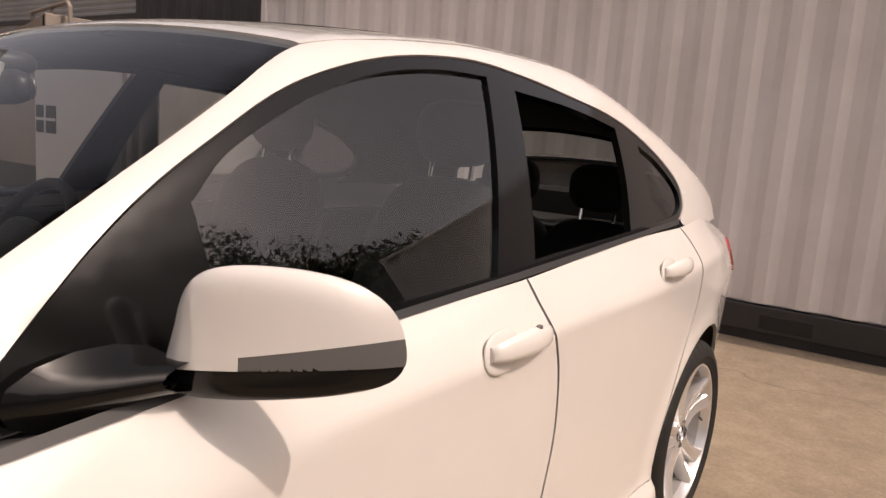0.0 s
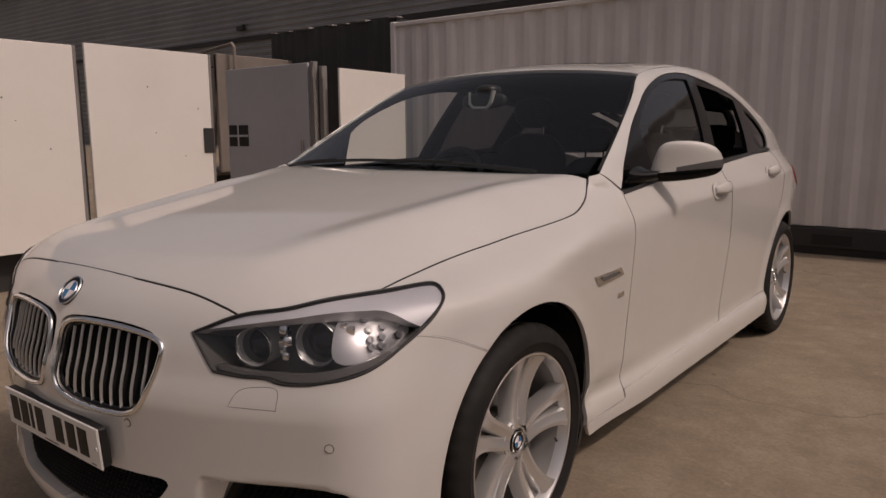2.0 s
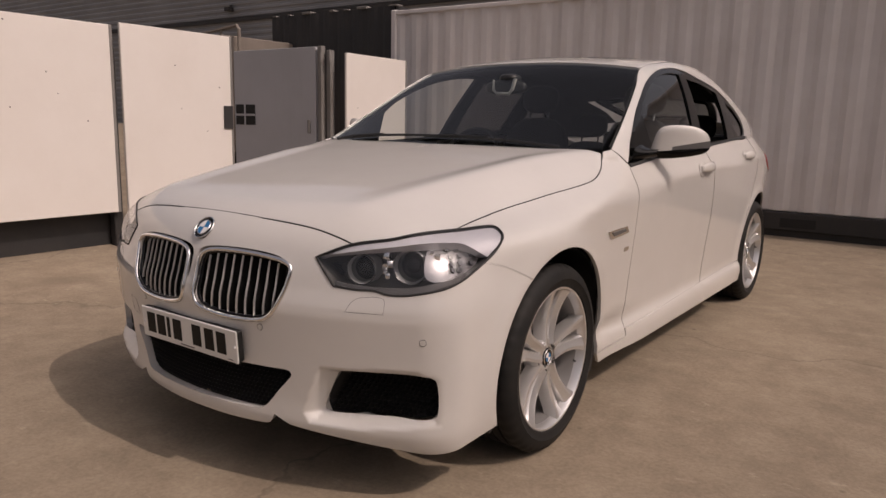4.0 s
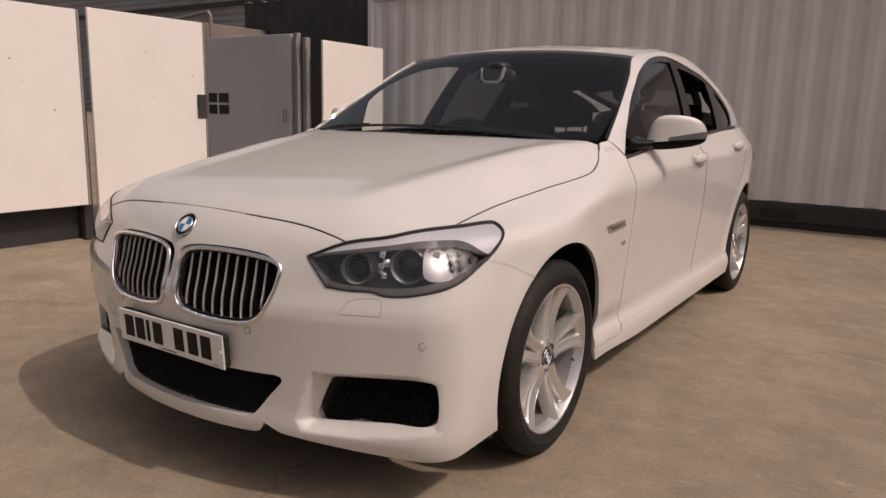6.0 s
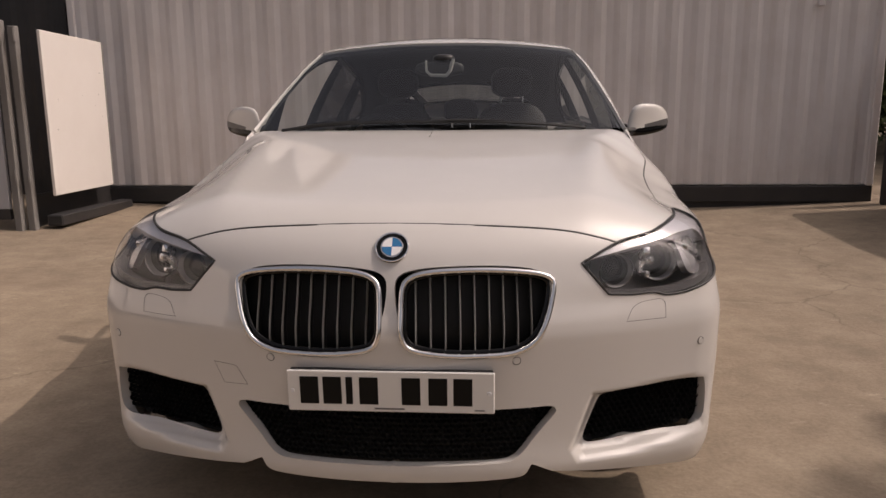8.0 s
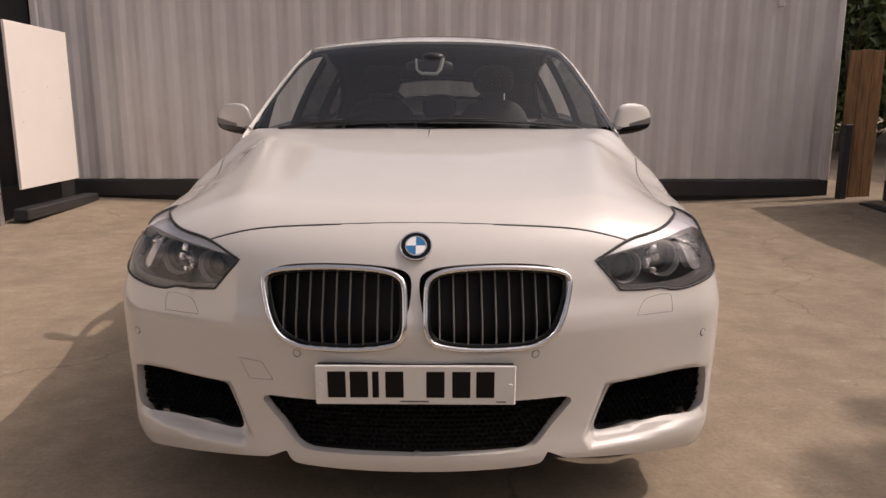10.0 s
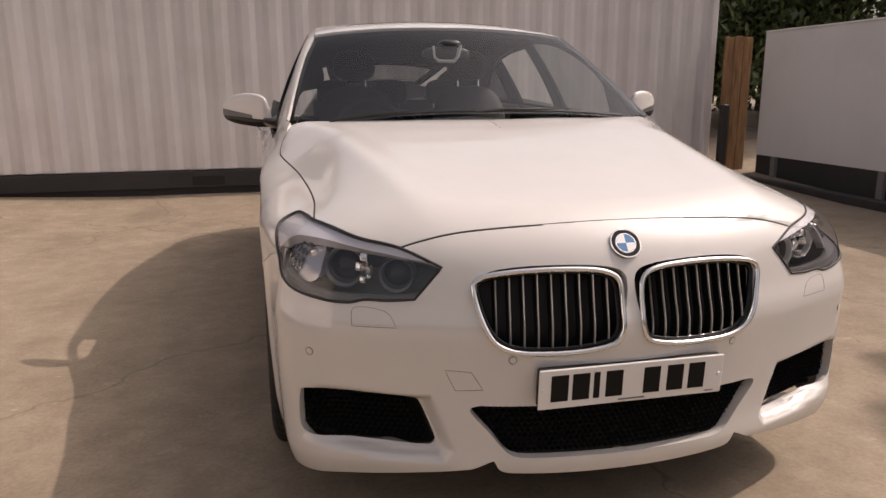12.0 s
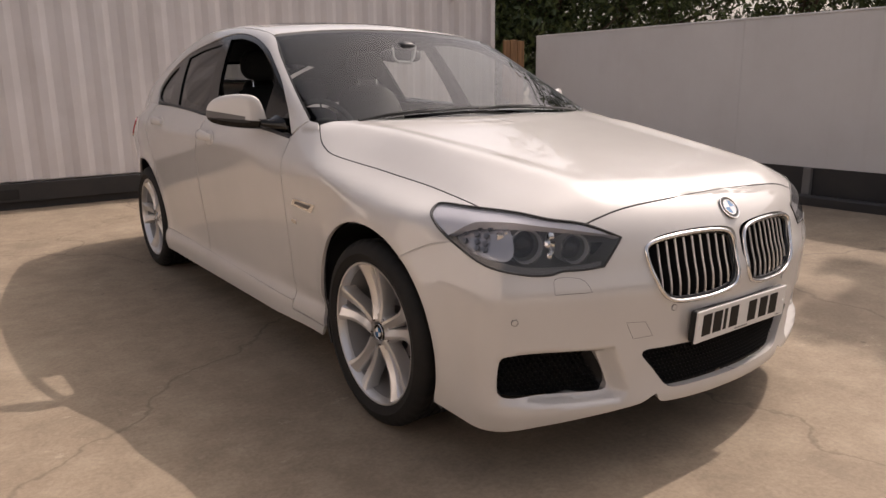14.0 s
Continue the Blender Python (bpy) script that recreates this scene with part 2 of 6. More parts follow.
def smooth(ob, angle=40):
    ob.data.polygons.foreach_set("use_smooth", [True] * len(ob.data.polygons))
    ob.data.set_sharp_from_angle(angle=radians(angle))
    return ob


def from_faces(verts, faces):
    bm = bmesh.new()
    vs = [bm.verts.new(v) for v in verts]
    for f in faces:
        try:
            bm.faces.new([vs[i] for i in f])
        except ValueError:
            pass
    return bm


def lathe(profile, n=48, axis="x", bm=None):
    """Turns (along, radius) pairs round an axis."""
    bm = bm or bmesh.new()
    rings = []
    for h, r in profile:
        ring = []
        for i in range(n):
            t = 2 * math.pi * i / n
            c, s = r * math.cos(t), r * math.sin(t)
            ring.append(bm.verts.new({"x": (h, c, s), "y": (c, h, s), "z": (c, s, h)}[axis]))
        rings.append(ring)
    for a, b in zip(rings, rings[1:]):
        for i in range(n):
            bm.faces.new((a[i], a[(i + 1) % n], b[(i + 1) % n], b[i]))
    bmesh.ops.recalc_face_normals(bm, faces=bm.faces)
    return bm


def tube(points, radius, n=8, closed=False, flat=1.0, bm=None):
    """A round bar along points."""
    bm = bm or bmesh.new()
    pts = [Vector(p) for p in points]
    rings = []
    up = Vector((0, 0, 1))
    for i, p in enumerate(pts):
        a = pts[i - 1] if i or closed else p
        b = pts[(i + 1) % len(pts)] if i < len(pts) - 1 or closed else p
        d = (b - a).normalized()
        u = d.cross(up)
        u = u.normalized() if u.length > 1e-3 else Vector((1, 0, 0))
        w = u.cross(d)
        r = radius(i / (len(pts) - 1)) if callable(radius) else radius
        rings.append([bm.verts.new(p + (u * math.cos(t) + w * math.sin(t) * flat) * r) for t in (2 * math.pi * k / n for k in range(n))])
    for a, b in list(zip(rings, rings[1:])) + ([(rings[-1], rings[0])] if closed else []):
        for k in range(n):
            bm.faces.new((a[k], a[(k + 1) % n], b[(k + 1) % n], b[k]))
    if not closed:
        bm.faces.new(rings[0][::-1])
        bm.faces.new(rings[-1])
    bmesh.ops.recalc_face_normals(bm, faces=bm.faces)
    return bm


# ---- the yard ----
def rise(x, y):
    """The slab lifts gently towards its edges."""
    def soft(v):
        return v * v / (v + 0.6) if v > 0 else 0.0
    return 0.05 * soft(min(y, 12) - 3.3) + 0.05 * soft(min(abs(x), 12) - 2.4)


def make_ground():
    xs = [-900, -300, -100, -40, -20] + [-14 + 0.5 * i for i in range(57)] + [20, 40, 100, 300, 900]
    ys = [-900, -300, -100, -40, -20] + [-12 + 0.5 * i for i in range(53)] + [20, 40, 100, 300, 900]
    verts = [(x, y, rise(x, y)) for y in ys for x in xs]
    n = len(xs)
    faces = [(j * n + i, j * n + i + 1, (j + 1) * n + i + 1, (j + 1) * n + i) for j in range(len(ys) - 1) for i in range(n - 1)]
    g = part("ground", from_faces(verts, faces), CONCRETE)
    smooth(g)
    tagged(g, "worn buff concrete yard with cracks and stains", "ground", kind="structure")


def corrugated(x0, x1, z0, z1, pitch=0.28, depth=0.03):
    """An upright corrugated sheet in the xz plane, facing -y, folded as container sides are."""
    xs, d = [], []
    x = x0
    while x < x1:
        for f, y in ((0.0, 0.0), (0.28, 0.0), (0.5, depth), (0.78, depth)):
            if x + f * pitch < x1:
                xs.append(x + f * pitch)
                d.append(y)
        x += pitch
    xs.append(x1)
    d.append(0.0)
    verts = [(x, y, z) for z in (z0, z1) for x, y in zip(xs, d)]
    n = len(xs)
    return from_faces(verts, [(i, i + 1, n + i + 1, n + i) for i in range(n - 1) if xs[i + 1] > xs[i]])


def make_container():
    c = thing("shipping_container", "long white-painted corrugated steel shipping container on a black base", "shipping container", (0, 5.75, 0))
    c.rotation_euler = (0, 0, radians(0.6))
    x0, x1, zb, zt = -4.60, 4.48, 0.35, 2.68
    part("side_sheet", corrugated(x0 + 0.07, x1 - 0.07, zb + 0.02, zt - 0.05), CONTAINER_WHITE, c)
    part("top_rail", box_bm(x0, x1, -0.02, 0.06, zt - 0.055, zt, 0.008), CONTAINER_WHITE, c)
    part("bottom_rail", box_bm(x0, x1, -0.012, 0.06, 0.17, zb + 0.005, 0.008), BLACK_STEEL, c, "black steel bottom rail")
    for k, x in enumerate((x0, x1 - 0.085)):
        part("corner_post", box_bm(x, x + 0.085, -0.025, 0.1, zb + 0.005, zt + 0.012, 0.012), CONTAINER_WHITE, c)
    part("body", box_bm(x0 + 0.01, x1 - 0.01, 0.07, 2.42, 0.17, zt - 0.01), CONTAINER_WHITE, c)
    for x in (-4.5, -2.1, -0.3, 2.0, 4.2):
        part("bearer", box_bm(x - 0.12, x + 0.12, 0.05, 2.3, 0.02, 0.17, 0.01), BLACK_STEEL, c, "black bearer under the container")
    for x in (-1.62, 0.75):
        part("fork_pocket", box_bm(x - 0.17, x + 0.17, -0.016, 0.02, 0.20, 0.30, 0.006), GRILLE_BLACK, c, "dark fork pocket")
    part("skirt", box_bm(x0 + 0.02, x1 - 0.02, 0.03, 0.06, 0.05, 0.17), BLACK_STEEL, c)
    part("vent_cover", box_bm(3.72, 3.80, -0.03, 0.0, 2.28, 2.36, 0.01), CONTAINER_WHITE, c)
    part("lifting_bracket", box_bm(1.9, 2.0, 0.2, 0.3, 2.70, 2.76, 0.01), CONTAINER_WHITE, c)


def make_dark_container():
    c = thing("black_container", "matt black container end behind the hoarding", "shipping container", (-6.05, 5.95, 0))
    part("front", corrugated(-1.28, 1.28, 0.2, 2.80, 0.3, 0.02), BLACK_STEEL, c)
    part("body", box_bm(-1.3, 1.3, 0.03, 2.4, 0.1, 2.80), BLACK_STEEL, c)
    rng = random.Random(4)
    x = -1.25
    while x < 1.2:
        w = rng.uniform(0.05, 0.2)
        part("roof_debris", box_bm(x, x + w, -0.02, 0.1, 2.795, 2.80 + rng.uniform(0.01, 0.035), 0.005), RAW_STEEL, c, "pale debris on the roof edge")
        x += w + rng.uniform(0.1, 0.5)


def board(name, label, x, y0, y1, z0, z1, mat, thick=0.03):
    b = thing(name, label, "hoarding board", (x, (y0 + y1) / 2, 0), "hoarding boards")
    h = (y1 - y0) / 2
    part("panel", box_bm(-thick, 0, -h, h, z0, z1, 0.004), mat, b)
    part("edge_strip", box_bm(-thick - 0.012, 0.004, h - 0.02, h + 0.006, z0, z1, 0.003), RAW_STEEL, b, "grey metal edge strip")
    rng = random.Random(int(y0 * 100))
    for i in range(7):
        yy, zz = rng.uniform(-h + 0.05, h - 0.08), rng.uniform(z0 + 0.1, z1 - 0.05)
        s = bmesh.new()
        bmesh.ops.create_circle(s, cap_ends=True, radius=rng.uniform(0.005, 0.009), segments=8, matrix=pose(0.003, yy, zz, 0, 90, 0))
        part("screw", s, RAW_STEEL, b)
    return b


def make_hoarding():
    X = -3.86
    for i, y0 in enumerate((-3.42, -2.27, -1.12, 0.03)):
        board("hoarding_board", "white painted hoarding board on black posts", X, y0, y0 + 1.13, 0.36, 1.93, BOARD_WHITE)
    b = board("hoarding_board", "white painted hoarding gate with a black latch plate", X + 0.03, 1.22, 2.36, 0.20, 1.955, BOARD_WHITE)
    part("latch_plate", box_bm(0.002, 0.012, 0.46, 0.565, 1.08, 1.30, 0.003), BLACK_STEEL, b, "black latch plate")
    for y in (-3.4, -2.27, -1.12, 0.02, 1.17):
        p = thing("fence_post", "black steel fence post on the concrete", "post", (X - 0.09, y, rise(X, y)), "hoarding posts")
        part("post", box_bm(-0.04, 0.04, -0.04, 0.04, -0.02, 1.7, 0.006), BLACK_STEEL, p)
    k = thing("kick_board", "black kick board under the hoarding", "kick board", (X - 0.16, -1.1, 0))
    part("plank", box_bm(-0.05, 0, -2.4, 2.35, 0.04, 0.40, 0.006), BLACK_STEEL, k)
    # the grey door set back, its post, and the further board
    d = thing("grey_door", "grey painted yard door with a barred opening", "door", (-4.12, 4.02, 0))
    part("leaf", box_bm(-1.75, -0.24, -0.02, 0.02, 0.30, 2.04, 0.005), BOARD_GREY, d)
    part("opening", box_bm(-1.72, -1.34, -0.026, -0.018, 1.10, 1.36, 0.002), GRILLE_BLACK, d, "dark barred opening")
    part("bar", box_bm(-1.72, -1.34, -0.034, -0.024, 1.215, 1.242, 0.003), BOARD_GREY, d)
    part("bar", box_bm(-1.545, -1.52, -0.036, -0.026, 1.10, 1.36, 0.003), BOARD_GREY, d)
    part("bottom_bar", box_bm(-1.75, -0.24, -0.024, 0.024, 0.20, 0.298, 0.004), BLACK_STEEL, d)
    part("handle", box_bm(-0.36, -0.33, -0.05, -0.018, 1.02, 1.18, 0.005), RAW_STEEL, d)
    for i in range(2):
        p = thing("gate_post", "rusty grey steel gate post", "post", (-4.29 + 0.10 * i, 4.03 + 0.05 * i, rise(-4, 4) - 0.01), "gate posts")
        part("post", box_bm(-0.035, 0.035, -0.035, 0.035, 0, 1.98 - 0.05 * i, 0.006), RAW_STEEL, p)
        for z in (0.55, 1.85):
            part("hinge", tube([(0.03, -0.04, z - 0.06), (0.03, -0.04, z + 0.06)], 0.016), RAW_STEEL, p)
    b = board("hoarding_board", "white painted hoarding board beside the container", -3.98, 4.10, 5.30, 0.42, 1.965, BOARD_WHITE)
    b.rotation_euler = (0, 0, radians(3))
    k = thing("kick_board", "black kick board under the hoarding", "kick board", (-4.22, 4.9, 0))
    part("plank", box_bm(-0.04, 0, -0.75, 0.7, 0.06, 0.42, 0.006), BLACK_STEEL, k)
    k = thing("timber_sleeper", "weathered timber sleeper lying on the concrete", "sleeper", (-4.02, 4.85, rise(-4.0, 4.9)))
    part("sleeper", box_bm(-0.08, 0.08, -0.7, 0.7, 0.0, 0.11, 0.012), BLACK_STEEL, k)


def make_skip():
    """A steel skip with a raked side, standing behind the hoarding."""
    k = thing("waste_skip", "tan painted steel waste skip standing behind the hoarding", "skip", (-7.6, 5.3, rise(-7.6, 5.3)))
    x0, x1 = -1.0, 0.70
    def side(y0, y1):
        return flat_prism([(x0, 0.35), (x1 - 0.25, 0.35), (x1, 1.62), (x1, 2.04), (x0, 1.66)], y0, y1)
    part("front_side", side(-0.70, -0.64), SKIP_TAN, k)
    part("rear_side", side(0.64, 0.70), SKIP_TAN, k)
    part("floor", box_bm(x0, x1 - 0.2, -0.66, 0.66, 0.35, 0.42), SKIP_TAN, k)
    part("end", box_bm(x1 - 0.05, x1 + 0.02, -0.70, 0.70, 0.40, 2.06, 0.01), SKIP_TAN, k)
    part("fold_line", flat_prism([(x0, 1.52), (x1 - 0.06, 1.87), (x1 - 0.06, 1.89), (x0, 1.545)], -0.708, -0.70), GRILLE_BLACK, k)
    part("latch", box_bm(-0.25, -0.14, -0.73, -0.70, 1.62, 1.72, 0.01), GRILLE_BLACK, k, "dark steel latch")
    part("runner", box_bm(x0 + 0.1, x1 - 0.35, -0.6, 0.6, 0.0, 0.35), BLACK_STEEL, k)
    part("rail", tube([(0.0, -0.5, 1.8), (0.0, -0.5, 2.12), (0.82, -0.5, 2.20), (0.86, -0.5, 2.15), (0.86, -0.5, 0.4)], 0.025), SKIP_TAN, k, "bent tubular rail")
    part("rail_stay", tube([(0.45, -0.5, 1.8), (0.45, -0.5, 2.15)], 0.02), SKIP_TAN, k)


def flat_prism(outline, y0, y1):
    """A plate in the xz plane between two y."""
    n = len(outline)
    verts = [(x, y0, z) for x, z in outline] + [(x, y1, z) for x, z in outline]
    bm = from_faces(verts, [tuple(range(n)), tuple(range(2 * n - 1, n - 1, -1))] + [(i, n + i, n + (i + 1) % n, (i + 1) % n) for i in range(n)])
    bmesh.ops.recalc_face_normals(bm, faces=bm.faces)
    return bm


def make_right_wall():
    X = 4.86
    w = thing("wall_east", "long white painted panel wall on a black base", "wall", (X, 0, 0), kind="structure")
    y = -7.5
    while y < 5.0:
        h = min(4.88, 5.36 - y)
        part("panel", box_bm(0, 0.05, y, y + h - 0.0015, 0.40, 1.835, 0.002), WALL_WHITE, w)
        y += 4.88
    part("cap", box_bm(-0.01, 0.06, -7.5, 5.36, 1.836, 1.856, 0.004), WALL_WHITE, w)
    part("base_rail", box_bm(0.012, 0.06, -7.5, 5.36, 0.10, 0.396, 0.004), BLACK_STEEL, w, "black base rail")
    for yy in (-5.2, -2.9, -0.4, 1.45, 3.4, 5.0):
        part("stub_post", box_bm(-0.03, 0.03, yy - 0.04, yy + 0.04, 0.08, 0.40, 0.005), RAW_STEEL, w)
    k = thing("kerb_sleeper", "low dark sleeper along the wall foot", "kerb", (X - 0.28, 1.2, 0))
    part("sleeper", box_bm(-0.06, 0.06, -4.0, 4.0, 0.06, 0.17, 0.01), BLACK_STEEL, k)
    f = thing("timber_fence", "brown stained timber fence between wall and container", "fence", (4.66, 5.62, 0))
    for i in range(3):
        part("fence_board", box_bm(-0.17 + 0.13 * i, -0.05 + 0.13 * i, -0.012, 0.012, 0.16, 1.80 + 0.01 * (i % 2), 0.004), TIMBER, f)
    part("fence_post", box_bm(-0.19, -0.11, -0.11, -0.02, 0.1, 1.0, 0.006), BLACK_STEEL, f)


def make_warehouse():
    h = thing("warehouse", "grey metal clad warehouse behind the yard", "building", (-4.9, 14.5, 0))
    # front in horizontal ribs
    zs, prof = [], []
    z = 0.3
    while z < 8.0:
        for f, d in ((0, 0), (0.35, 0), (0.5, 0.035), (0.85, 0.035)):
            zs.append(z + f * 0.2)
            prof.append(-d)
        z += 0.2
    n = len(zs)
    verts = [(x, d, z) for x in (-40, 0) for z, d in zip(zs, prof)]
    part("front_cladding", from_faces(verts, [(i, n + i, n + i + 1, i + 1) for i in range(n - 1)]), CLADDING, h)
    verts = [(-d * 0.8, y, z) for y in (0, 30) for z, d in zip(zs, prof)]
    part("end_cladding", from_faces(verts, [(i, n + i, n + i + 1, i + 1) for i in range(n - 1)]), CLADDING_SUNLIT, h, "end cladding with sunlight painted in as paler grey")
    part("corner_flashing", box_bm(-0.12, 0.06, -0.07, 0.1, 0.3, 8.0, 0.01), CLADDING, h)
    part("plinth", box_bm(-40, 0.02, 0.02, 0.3, -0.1, 8.0), CLADDING, h)
    part("roof", box_bm(-40.4, 0.4, -0.4, 30, 8.0, 8.25, 0.02), CLADDING, h)
    part("downpipe", tube([(-1.25, -0.09, 0.3), (-1.25, -0.09, 7.9)], 0.06), CLADDING, h)
    part("cable_tray", box_bm(-40, -0.3, -0.09, -0.04, 4.42, 4.56, 0.01), BLACK_STEEL, h, "dark rail along the cladding")
    for x in (-1.2, -4.2, -14.2):
        lamp = part("floodlight", box_bm(x - 0.14, x + 0.14, -0.26, -0.05, 4.78, 4.92, 0.02), BLACK_STEEL, h)
        part("bracket", box_bm(x - 0.03, x + 0.03, -0.1, -0.03, 4.86, 5.0, 0.005), BLACK_STEEL, lamp)


def make_tree(x, y, h, r, seed):
    rng = random.Random(seed)
    t = thing("tree", "dense dark green broadleaf tree behind the wall", "tree", (x, y, rise(x, y) - 0.05), "trees behind the wall")
    bm = tube([(0, 0, 0), (0.1, 0.05, h * 0.3), (0.05, 0.15, h * 0.6), (0.1, 0.1, h * 0.85)], lambda u: 0.16 * (1 - 0.75 * u))
    for i in range(9):
        a, z = rng.uniform(0, 6.28), rng.uniform(0.25, 0.7) * h
        l = r * rng.uniform(0.6, 0.95)
        tube([(0.06, 0.08, z), (l * 0.5 * math.cos(a), l * 0.5 * math.sin(a), z + 0.25 * l), (l * math.cos(a), l * math.sin(a), z + 0.6 * l)], lambda u: 0.06 * (1 - 0.8 * u), 6, bm=bm)
    part("trunk", bm, BARK, t)
    verts, faces = [], []
    clumps = [(rng.gauss(0, r * 0.42), rng.gauss(0, r * 0.42), h * rng.uniform(0.2, 1.0), r * rng.uniform(0.22, 0.42)) for _ in range(60)]
    for cx, cy, cz, cr in clumps:
        for _ in range(150):
            v = Vector((rng.gauss(0, 1), rng.gauss(0, 1), rng.gauss(0, 0.8)))
            p = Vector((cx, cy, cz)) + v.normalized() * cr * rng.uniform(0.55, 1.05)
            s = rng.uniform(0.07, 0.13)
            e = Euler((rng.uniform(-1.2, 1.2), rng.uniform(-1.2, 1.2), rng.uniform(0, 6.3))).to_matrix()
            i = len(verts)
            verts += [p + e @ Vector(q) * s for q in ((-0.5, 0, 0), (0, -0.35, 0.1), (1.1, 0, 0), (0, 0.35, 0.1))]
            faces.append((i, i + 1, i + 2, i + 3))
    me = bpy.data.meshes.new("crown")
    me.from_pydata(verts, [], faces)
    me.materials.append(LEAF)
    c = new("crown", me)
    c.parent = t


def make_place():
    make_ground()
    make_container()
    make_dark_container()
    make_hoarding()
    make_skip()
    make_right_wall()
    make_warehouse()
    # the last, slender tree is out of view, added to shade the ground
    for i, (x, y, h, r) in enumerate(((6.7, 9.6, 2.9, 1.5), (8.6, 8.8, 3.9, 1.9), (10.6, 7.6, 6.2, 2.1), (12.2, 5.6, 6.4, 2.3), (9.4, 11.5, 4.2, 2.2), (13.6, 2.6, 5.2, 2.3), (11.8, 9.8, 5.4, 2.4), (6.6, 12.5, 3.0, 1.6), (7.9, -0.15, 7.4, 0.6))):
        make_tree(x, y, h, r, 10 + i)


make_place()

# ---- form of the car: front axle at y = 0, nose towards -y, z = 0 on the ground ----
def curve(knots):
    """A smooth curve through (t, value) knots (monotone-safe Hermite)."""
    xs, ys = np.array([k[0] for k in knots], float), np.array([k[1] for k in knots], float)
    d = np.diff(ys) / np.diff(xs)
    m = np.zeros_like(ys)
    m[1:-1] = np.where(d[:-1] * d[1:] > 0, 2 * d[:-1] * d[1:] / (d[:-1] + d[1:] + 1e-12), 0)
    m[0], m[-1] = d[0], d[-1]

    def at(t):
        t = np.clip(np.asarray(t, float), xs[0] - 0.3, xs[-1] + 0.3)
        i = np.clip(np.searchsorted(xs, t) - 1, 0, len(xs) - 2)
        h = xs[i + 1] - xs[i]
        u = (t - xs[i]) / h
        v = np.clip(u, 0, 1)
        out = (2 * v**3 - 3 * v**2 + 1) * ys[i] + (v**3 - 2 * v**2 + v) * h * m[i] + (3 * v**2 - 2 * v**3) * ys[i + 1] + (v**3 - v**2) * h * m[i + 1]
        return out + np.where(u < 0, u * h * m[i], 0) + np.where(u > 1, (u - 1) * h * m[i + 1], 0)
    # a fine table is quick to read
    grid = np.linspace(xs[0] - 0.3, xs[-1] + 0.3, 9001)
    table = at(grid)
    return lambda t: np.interp(t, grid, table)


def smax(a, b, k):
    h = np.clip(0.5 + 0.5 * (a - b) / k, 0, 1)
    return b + (a - b) * h + k * h * (1 - h)


def step(e0, e1, v):
    u = np.clip((v - e0) / (e1 - e0), 0, 1)
    return u * u * (3 - 2 * u)


def inside_poly(px, pz, poly):
    """Signed distance in a plane to a polygon, positive inside."""
    d = np.full(np.shape(px), 9.0)
    ins = np.zeros(np.shape(px), bool)
    for (x0, z0), (x1, z1) in zip(poly, poly[1:] + poly[:1]):
        ex, ez = x1 - x0, z1 - z0
        u = np.clip(((px - x0) * ex + (pz - z0) * ez) / (ex * ex + ez * ez), 0, 1)
        d = np.minimum(d, np.hypot(px - x0 - u * ex, pz - z0 - u * ez))
        hit = ((z0 > pz) != (z1 > pz)) & (px < (x1 - x0) * (pz - z0) / (z1 - z0 + 1e-12) + x0)
        ins ^= hit
    return np.where(ins, d, -d)


WHEEL_R, ARCH_R, AXLE_F, AXLE_R = 0.346, 0.410, 0.030, 3.075
hood_mid = curve([(-0.92, 0.814), (-0.80, 0.875), (-0.617, 0.926), (-0.417, 0.962), (0.0, 1.025), (0.33, 1.073), (0.606, 1.108), (0.86, 1.125), (4.2, 1.105)])
hood_fall = curve([(-0.82, 0.045), (-0.42, 0.085), (-0.1, 0.098), (0.05, 0.098), (0.26, 0.076), (0.42, 0.046), (0.606, 0.008), (0.9, 0.0)])
hood_crown = curve([(-0.8, 0.022), (0.0, 0.022), (0.9, 0.02)])
crease_x = curve([(-0.8, 0.47), (-0.4, 0.545), (0.0, 0.615), (0.30, 0.672), (0.60, 0.755)])
plan_w = curve([(-0.9, 0.885), (-0.5, 0.915), (-0.2, 0.940), (0.1, 0.950), (0.7, 0.944), (1.6, 0.948), (2.6, 0.953), (3.1, 0.938), (3.5, 0.885), (3.85, 0.81), (4.15, 0.70)])
side_in = curve([(0.10, 0.10), (0.16, 0.052), (0.20, 0.030), (0.26, 0.026), (0.295, 0.030), (0.335, 0.047), (0.36, 0.049), (0.40, 0.047), (0.46, 0.043), (0.55, 0.035), (0.70, 0.021), (0.80, 0.012), (0.87, 0.006), (0.915, 0.0015), (0.933, 0.0), (0.948, 0.004), (0.99, 0.024), (1.04, 0.051), (1.10, 0.086), (1.2, 0.15)])
# the bumper's flanks are plainer than the doors
nose_in = curve([(0.10, 0.075), (0.18, 0.040), (0.25, 0.026), (0.35, 0.020), (0.50, 0.014), (0.70, 0.014), (0.85, 0.010), (0.95, 0.006), (1.2, 0.10)])
